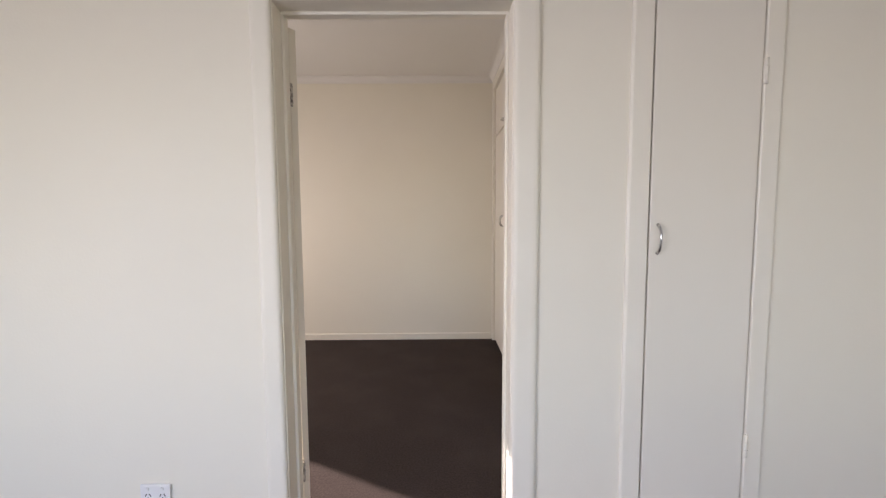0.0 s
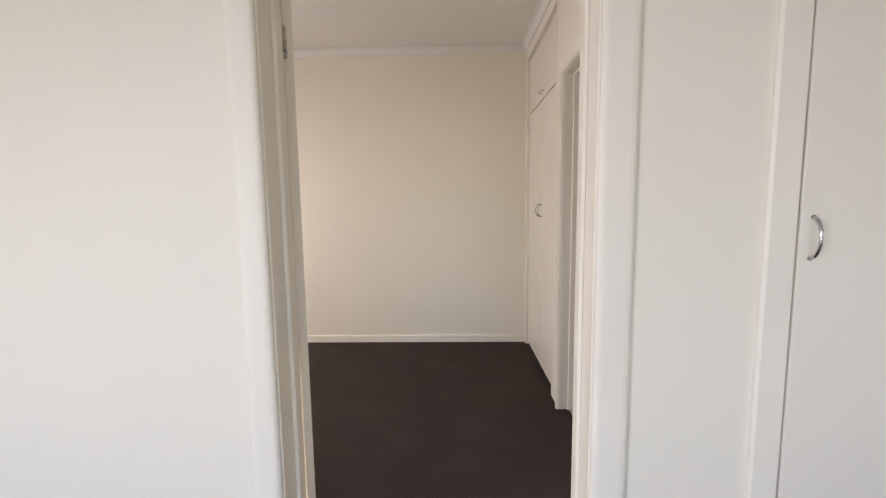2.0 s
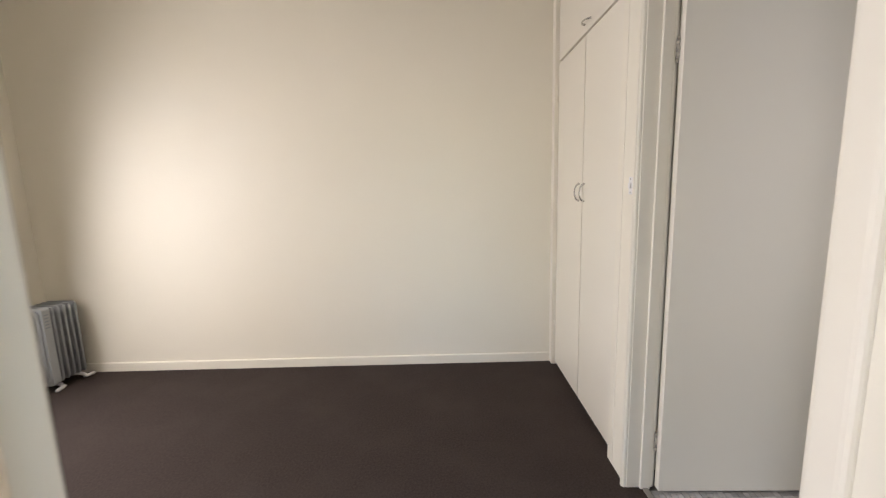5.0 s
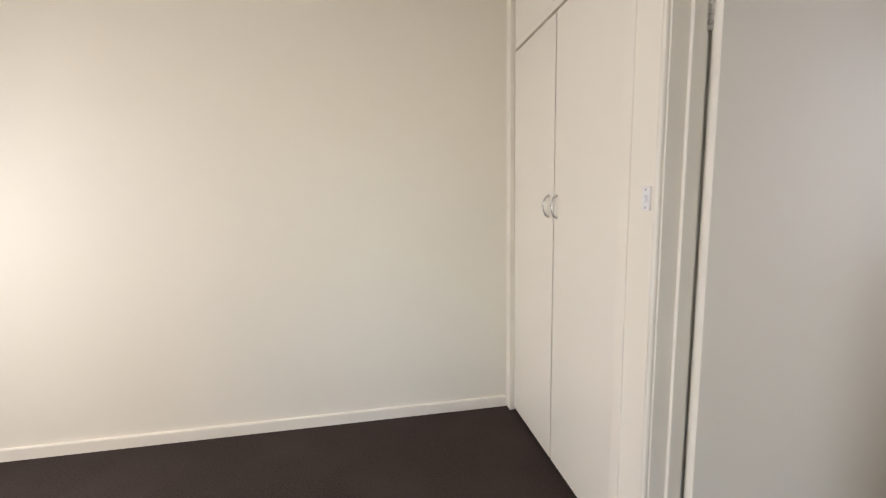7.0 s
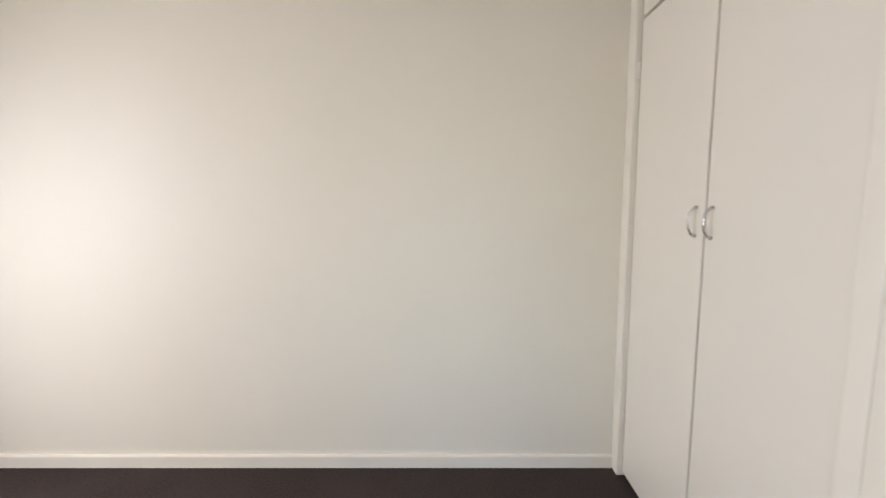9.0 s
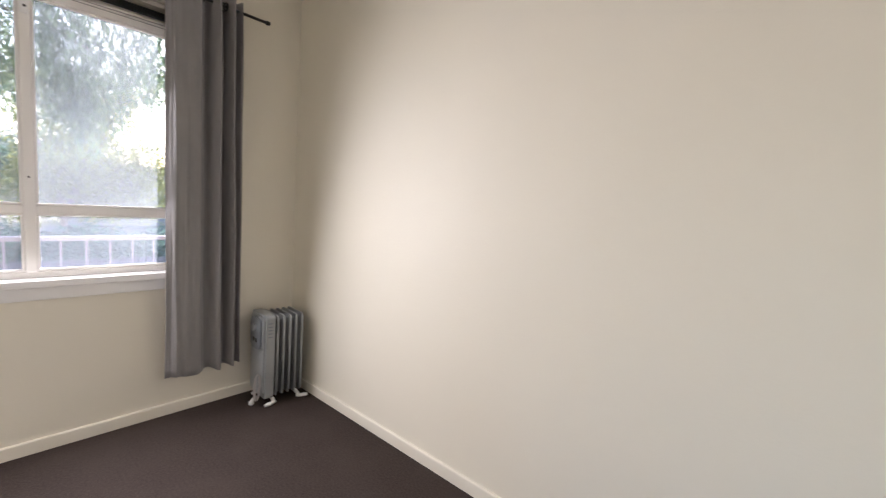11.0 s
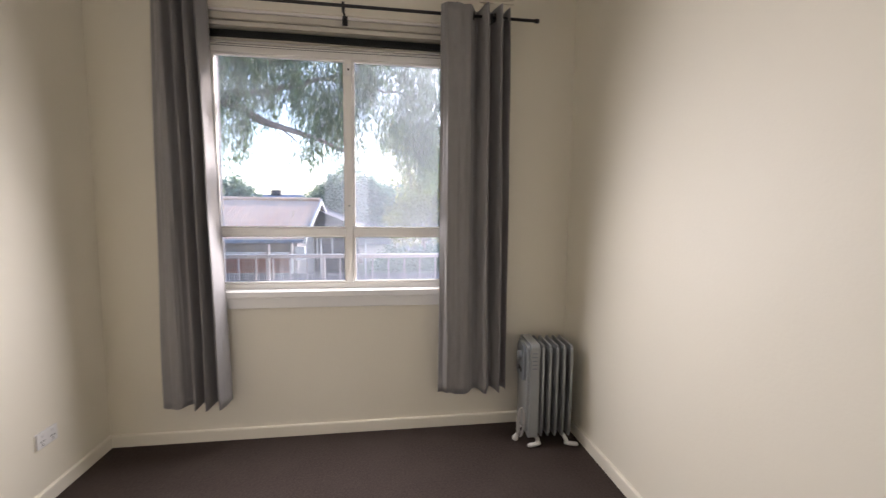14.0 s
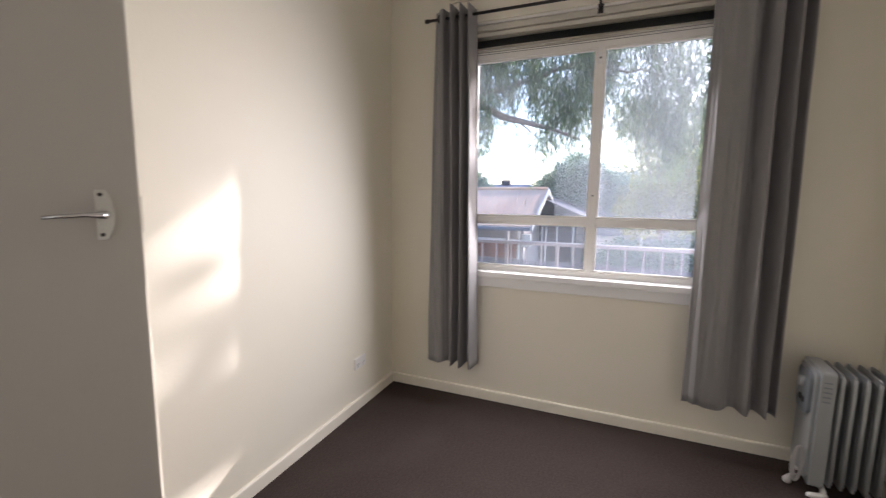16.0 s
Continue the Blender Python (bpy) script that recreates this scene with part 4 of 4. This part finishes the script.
for y in (-4.1, -7.2):
    part("verandah_post", B(-15.92, -15.80, y - 0.05, y + 0.05, GZ, EZ - 0.1), M_WHITE, hs)
part("meter_box", B(-16.5, -16.2, -1.64, -1.3, -0.55, -0.05), M_WHITE, hs)

# dark gabled house beside it
sh = thing("house", (-22.5, -2.4, GZ), "dark weatherboard house with a gable end and white window frames", "house")
PK, EV = (-2.4, 1.66), (0.12, 0.63)       # ridge and eave of the gable (y, z)
part("wall", B(-25.5, -20.5, -4.9, 0.1, GZ, 0.63), M_DARKWALL, sh)
part("gable", prism(bmesh.new(), [(-4.9, 0.632), (0.1, 0.632), PK], "x", -25.4, -20.52), M_DARKWALL, sh, "dark weatherboard gable end")
for k in range(18):
    z = -1.5 + k * 0.165
    e = 0.1 if z < 0.6 else PK[0] + (PK[1] - z) / (PK[1] - EV[1]) * (EV[0] - PK[0]) - 0.12
    if e > -2.2:
        part("weatherboard", prism(bmesh.new(), [(-20.499, z), (-20.470, z), (-20.485, z + 0.15), (-20.499, z + 0.15)], "y", -4.8, e), M_DARKWALL, sh)
for sgn in (1, -1):
    rr = [(PK[0] + sgn * t, PK[1] - t * (PK[1] - EV[1]) / (EV[0] - PK[0])) for t in (0.0, 2.95)]
    part("roof", prism(bmesh.new(), [rr[0], rr[1], (rr[1][0], rr[1][1] + 0.08), (rr[0][0], rr[0][1] + 0.08)], "x", -25.7, -20.15), M_ROOFDARK, sh, "dark tiled roof slope")
    part("barge_board", prism(bmesh.new(), [(rr[0][0], rr[0][1] - 0.10), (rr[1][0], rr[1][1] - 0.10), (rr[1][0], rr[1][1] + 0.06), (rr[0][0], rr[0][1] + 0.06)], "x", -20.149, -20.11), M_DARKWALL, sh)
vt = part("gable_vent", B(-20.47, -20.44, -2.02, -1.58, 0.98, 1.34), M_WINDARK, sh, "louvred gable vent with white slats")
for k in range(4):
    part("slat", B(-20.44, -20.41, -2.03, -1.57 - 0.03 * k, 1.0 + 0.09 * k, 1.045 + 0.09 * k), M_WHITE, vt)
for y in (-1.75, -1.05):
    wdw = part("window", B(-20.47, -20.43, y - 0.24, y + 0.24, -0.95, 0.15), M_WINDARK, sh)
    for y0, y1, z0, z1 in ((y - 0.30, y - 0.22, -1.0, 0.2), (y + 0.22, y + 0.30, -1.0, 0.2), (y - 0.30, y + 0.30, 0.2, 0.27)):
        part("window_frame", B(-20.44, -20.40, y0, y1, z0, z1), M_WHITE, wdw)
part("downpipe", tube(bmesh.new(), [(-20.40, -0.05, 0.58), (-20.40, -0.05, GZ)], 0.05, 8), M_WHITE, sh)

th = thing("house", (-28.0, -4.2, GZ), "far house with a purple-grey tiled gable roof", "house")
part("wall", B(-30, -26.2, -6.4, -2.0, GZ, 1.0), M_HOUSEWALL, th)
tr = part("roof", prism(bmesh.new(), [(-7.0, 0.9), (-1.75, 0.9), (-2.95, 2.08), (-5.8, 2.08)], "x", -30.3, -25.9), M_ROOFTILE, th, "purple-grey tiled roof")
for k in range(6):
    z = 0.95 + k * 0.19
    y = -1.75 - (z - 0.9) * (1.2 / 1.18)
    part("tile_course", prism(bmesh.new(), [(y - 0.02, z - 0.02), (y + 0.05, z - 0.02), (y - 0.20, z + 0.16)], "x", -30.3, -25.85), M_ROOFTILE, tr)
hy = thing("clothes_line", (-17.5, 0.5, GZ), "thin metal clothes line posts in the yard", "clothes line")
for y in (-0.9, 0.9, 2.7):
    part("post", tube(bmesh.new(), [(-17.5, y, GZ), (-17.5, y, 0.0)], 0.025, 8), M_WHITE, hy)
for z in (-0.05, -0.3):
    part("line", tube(bmesh.new(), [(-17.5, -0.9, z), (-17.5, 2.7, z)], 0.010, 6), M_GUTTER, hy)

# far roofs and hills
for (y0, y1, x, zr, ze, m_, lab) in ((-15, -2.8, -40, 2.75, 1.3, M_GUTTER, "far blue-grey house roof"), (-7, 3, -46, 2.7, 1.2, M_ROOFDARK, "far dark tiled house roof"), (6, 20, -44, 2.9, 1.3, M_ROOFTAN, "far tan house roof")):
    h2 = thing("house", (x, (y0 + y1) / 2, GZ), lab + " behind the trees", "house", "far houses")
    part("wall", B(x - 3, x + 3, y0 + 0.5, y1 - 0.5, GZ, ze), M_HOUSEWALL, h2)
    rbm = bmesh.new()
    ym = (y1 - y0) / 2
    vs = [rbm.verts.new(p) for p in ((x - 3.6, y0, ze), (x + 3.6, y0, ze), (x + 3.6, y1, ze), (x - 3.6, y1, ze), (x, y0 + 3, zr), (x, y1 - 3, zr))]
    for f in ((0, 1, 4), (1, 2, 5, 4), (2, 3, 5), (3, 0, 4, 5), (0, 3, 2, 1)):
        rbm.faces.new([vs[q] for q in f])
    rr = part("roof", rbm, m_, h2)
    part("chimney", B(x - 0.4, x + 0.3, (y0 + y1) / 2 + 0.4, (y0 + y1) / 2 + 1.2, zr - 0.6, zr + 0.4), M_DARKWALL, rr)

# ---- trees


def leaves(name, blobs, count, length, width, material, parent, droop, seed, clump=9, spread=(0.10, 0.10, 0.16)):
    """Many small leaf blades scattered in clumps; each hangs by droop."""
    rg = np.random.default_rng(seed)
    c = np.array([b[:3] for b in blobs], float)
    r = np.array([b[3:6] for b in blobs], float)
    wgt = np.prod(r, axis=1) ** 0.75
    # twigs first, leaves round the twigs
    ntw = count // clump
    tw_pick = rg.choice(len(blobs), ntw, p=wgt / wgt.sum())
    d = rg.normal(size=(ntw, 3))
    d /= np.linalg.norm(d, axis=1)[:, None]
    tw = c[tw_pick] + d * r[tw_pick] * (rg.random((ntw, 1)) ** 0.42)
    which = rg.integers(0, ntw, count)
    p = tw[which] + rg.normal(size=(count, 3)) * np.array(spread) * (length / 0.16)
    axis = rg.normal(size=(count, 3))
    axis[:, 2] -= droop
    axis /= np.linalg.norm(axis, axis=1)[:, None]
    sidev = np.cross(axis, rg.normal(size=(count, 3)))
    sidev /= np.linalg.norm(sidev, axis=1)[:, None]
    L = length * (0.6 + 0.8 * rg.random((count, 1)))
    W = width * (0.6 + 0.8 * rg.random((count, 1)))
    v = np.stack([p, p + axis * L * 0.45 + sidev * W, p + axis * L, p + axis * L * 0.45 - sidev * W], 1).reshape(-1, 3)
    v -= np.array(ORIGIN[parent])
    f = np.arange(count * 4).reshape(-1, 4)
    me = bpy.data.meshes.new(name)
    me.from_pydata(v.tolist(), [], f.tolist())
    me.materials.append(material)
    ob = new(name, me)
    ob.parent = parent
    ORIGIN[ob] = ORIGIN[parent]
    return tagged(ob, kind="stuff")


def limb(bm, a, b, r0, r1, sag, seed):
    rg = random.Random(seed)
    pts, rad = [], []
    n = 9
    for k in range(n + 1):
        t = k / n
        p = Vector(a).lerp(Vector(b), t)
        p.z += sag * math.sin(math.pi * t)
        if 0 < k < n:
            p += Vector((rg.uniform(-1, 1), rg.uniform(-1, 1), rg.uniform(-1, 1))) * 0.06 * (Vector(b) - Vector(a)).length / 3
        pts.append(p)
        rad.append(r0 + (r1 - r0) * t)
    tube(bm, pts, rad, 9)
    return pts


gum = thing("gum_tree", (-9.2, -4.2, GZ), "tall eucalyptus tree with drooping grey-green leaves and pale bark", "tree")
tk = bmesh.new()
limb(tk, (-9.2, -4.2, GZ), (-8.8, -3.4, 3.0), 0.34, 0.24, 0.0, 1)
limb(tk, (-8.8, -3.4, 2.95), (-8.6, -2.6, 6.5), 0.24, 0.10, 0.0, 2)
part("trunk", tk, M_BARK, gum)
GUM_LIMBS = (((-8.8, -3.3, 3.75), (-8.0, 0.95, 2.40), 0.16, 0.02, 0.12), ((-8.5, -1.5, 3.40), (-8.3, 0.9, 3.85), 0.08, 0.03, -0.1), ((-8.8, -3.4, 3.0), (-8.3, 3.2, 5.0), 0.14, 0.03, 0.3),
             ((-8.5, -1.7, 3.30), (-8.7, -1.5, 5.3), 0.12, 0.07, 0.0), ((-8.3, -0.2, 4.3), (-8.6, 4.6, 4.3), 0.07, 0.02, 0.3), ((-8.7, -3.0, 4.0), (-9.5, 1.5, 6.2), 0.12, 0.03, 0.2),
             ((-8.8, -3.4, 3.2), (-10.0, -7.0, 5.0), 0.14, 0.03, 0.3), ((-8.25, -0.9, 3.15), (-8.1, 0.1, 2.55), 0.03, 0.012, 0.05), ((-8.3, 0.6, 3.75), (-8.3, 2.6, 3.3), 0.04, 0.012, 0.1))
for k, (a, b, r0, r1, sg) in enumerate(GUM_LIMBS):
    lb = bmesh.new()
    limb(lb, a, b, r0, r1, sg, 20 + k)
    part("limb", lb, M_BARK, gum)
GUM = [(-8.4, -1.6, 3.75, 1.0, 0.9, 0.55), (-8.3, -0.5, 3.95, 0.9, 0.8, 0.6), (-8.4, 0.4, 3.7, 0.9, 0.7, 0.75), (-8.1, 0.6, 3.05, 0.5, 0.5, 0.45), (-8.2, 1.3, 3.8, 0.9, 0.7, 0.7),
       (-8.3, 2.2, 3.6, 0.9, 0.7, 0.9), (-8.6, 3.2, 3.7, 0.9, 0.8, 0.9), (-8.7, 4.6, 5.2, 0.4, 0.3, 0.3), (-8.5, -2.6, 3.4, 0.9, 0.7, 0.6), (-9.0, -3.6, 4.6, 1.4, 1.2, 1.0),
       (-8.6, -1.0, 5.0, 1.5, 1.5, 0.9), (-8.9, 1.5, 5.3, 1.5, 1.6, 0.9), (-8.9, 3.0, 5.9, 1.2, 1.0, 0.7), (-9.8, -6.4, 5.0, 1.6, 1.3, 1.0), (-8.0, 1.05, 2.75, 0.35, 0.35, 0.35),
       (-8.1, 0.45, 2.45, 0.3, 0.3, 0.25), (-8.3, -1.3, 2.95, 0.5, 0.6, 0.4), (-8.3, -2.2, 2.7, 0.6, 0.5, 0.35), (-8.6, 2.5, 2.7, 0.6, 0.5, 0.5), (-8.2, 1.0, 3.35, 0.7, 0.6, 0.5), (-8.2, -0.7, 3.3, 0.6, 0.6, 0.4), (-8.3, 1.9, 3.0, 0.6, 0.4, 0.5),
       (-8.3, -1.3, 2.45, 0.4, 0.28, 0.38), (-8.3, -0.95, 2.75, 0.3, 0.25, 0.3), (-8.3, 0.15, 2.2, 0.25, 0.18, 0.16), (-8.25, 0.35, 2.55, 0.3, 0.35, 0.3), (-8.4, 2.3, 2.5, 0.5, 0.35, 0.45)]
leaves("crown", GUM, 84000, 0.17, 0.0085, M_GUM, gum, 3.0, 11, 44, (0.065, 0.065, 0.26))
# Leaves added out of view to dapple the sun patch on the wall.
rnd = random.Random(23)
DAPPLE_SPRAY = []
for k in range(12):
    for q in range(9):
        if rnd.random() < 0.37:
            y = 3.93 + 0.065 * q + rnd.uniform(-0.02, 0.02)
            DAPPLE_SPRAY.append((-8.6 + rnd.uniform(-0.15, 0.15), y, 4.22 + 0.115 * k + 0.8 * (y - 4.2) + rnd.uniform(-0.06, 0.06), 0.10, rnd.uniform(0.03, 0.07), rnd.uniform(0.015, 0.045)))
# Denser unseen clumps block the lower part of the sun patch.
DAPPLE_SPRAY += [(-8.6, 3.95 + 0.055 * (k % 10), 3.88 + 0.10 * (k // 10) + 0.05 * (k % 10), 0.1, 0.06, 0.06) for k in range(30)]
leaves("outer_spray", DAPPLE_SPRAY, 17000, 0.08, 0.009, M_GUM, gum, 0.6, 17, 40, (0.03, 0.03, 0.02))


def small_tree(name, base, blobs, count, ln, wd, m_, label, seed, droop):
    root = thing(name, base, label, name)
    tb = bmesh.new()
    top = Vector(blobs[0][:3])
    limb(tb, base, top, 0.14, 0.05, 0, seed)
    for k, b in enumerate(blobs[1:]):
        limb(tb, Vector(base).lerp(top, 0.6), b[:3], 0.06, 0.02, 0.1, seed + k)
    part("trunk", tb, M_BARK, root)
    leaves("crown", blobs, count, ln, wd, m_, root, droop, seed)


small_tree("tree", (-27.5, 0.2, GZ), [(-27.5, -0.7, 2.9, 1.4, 1.4, 1.3), (-27.3, -1.9, 2.2, 1.1, 1.0, 0.8), (-27.2, -2.8, 1.9, 0.8, 0.7, 0.45), (-27.5, 0.5, 2.3, 1.3, 1.1, 1.3), (-27.2, -0.4, 1.3, 1.2, 1.5, 0.9), (-27.5, 1.6, 1.7, 1.3, 1.2, 1.4), (-27.5, 3.0, 1.2, 1.2, 1.1, 1.2)], 30000, 0.18, 0.045, M_BUSH, "tall dense blue-green tree behind the dark house", 31, 0.2)
for y, z in ((2.1, -0.55), (3.6, -0.4), (5.3, -0.6)):
    small_tree("shrub", (-15.3, y, GZ), [(-15.3, y, z, 0.7, 0.85, 0.55), (-15.3, y + 0.5, z - 0.4, 0.6, 0.7, 0.5), (-15.3, y - 0.4, z - 0.3, 0.6, 0.7, 0.5)], 4500, 0.11, 0.030, M_BUSH, "leafy green garden shrub behind the paling fence", 51 + int(y * 10), 0.2)
small_tree("tree", (-17.0, 3.4, GZ), [(-17, 3.2, 1.6, 1.2, 1.1, 1.1), (-17, 2.5, 1.0, 0.9, 0.8, 1.0), (-17, 4.3, 1.2, 1.1, 1.0, 1.2), (-17, 3.0, 3.0, 0.9, 1.1, 0.9), (-17, 5.4, 1.6, 1.1, 1.1, 1.3), (-17, 4.2, 3.4, 1.0, 1.0, 1.0), (-17, 2.4, 4.2, 0.9, 0.9, 0.8), (-17, 5.0, 4.6, 1.0, 1.0, 0.9)], 20000, 0.2, 0.022, M_PEPPER, "yellow-green drooping tree over the fence", 37, 1.4)
# Far crowns use the leaf colour with haze painted in.
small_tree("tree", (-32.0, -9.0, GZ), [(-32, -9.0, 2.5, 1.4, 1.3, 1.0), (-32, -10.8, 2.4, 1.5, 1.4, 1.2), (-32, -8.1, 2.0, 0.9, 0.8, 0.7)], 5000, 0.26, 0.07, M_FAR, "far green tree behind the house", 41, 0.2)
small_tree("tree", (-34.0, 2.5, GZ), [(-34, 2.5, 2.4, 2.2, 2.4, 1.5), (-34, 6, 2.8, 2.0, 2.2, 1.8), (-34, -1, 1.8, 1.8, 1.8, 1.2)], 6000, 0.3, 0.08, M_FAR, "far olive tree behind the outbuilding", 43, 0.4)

brick_rows(bw, -16.49, -7.8, -1.75, GZ + 1.0, -0.29)

# mosaic tiles, the nearest to the doorway each on its own
tile_a = mesh_of("tile", B(-0.0235, 0.0235, -0.011, 0.011, -0.006, 0.0, bev=0.0012, seg=1), M_TIE)
tile_b = mesh_of("tile", B(-0.011, 0.011, -0.011, 0.011, -0.006, 0.0, bev=0.0012, seg=1), M_TIE)
tile_c = mesh_of("tile", B(-0.011, 0.011, -0.0235, 0.0235, -0.006, 0.0, bev=0.0012, seg=1), M_TIE)
rnd = random.Random(9)
n = 0
rest = bmesh.new()
x = RX - 0.016
while x < RX + 0.85:
    y = ER - 0.02
    while y > EL:
        for (me, dx, dy, sx, sy) in ((tile_a, 0.0245, -0.0125, 0.0235, 0.011), (tile_c, 0.0625, -0.0245, 0.011, 0.0235), (tile_b, 0.0125, -0.0370, 0.011, 0.011), (tile_b, 0.0370, -0.0370, 0.011, 0.011)):
            if x < RX + 0.24 and n < 300:
                o = new("tile", me)
                o.parent = bath
                o.location = (x + dx, y + dy, 0.0015)
                n += 1
            else:
                box(rest, x + dx - sx, x + dx + sx, y + dy - sy, y + dy + sy, -0.0035, 0.0015)
        y -= 0.0495
    x += 0.0755
rt = new("tiles", mesh_of("tiles", rest, M_TIE))
rt.parent = bath
tagged(rt, kind="stuff")
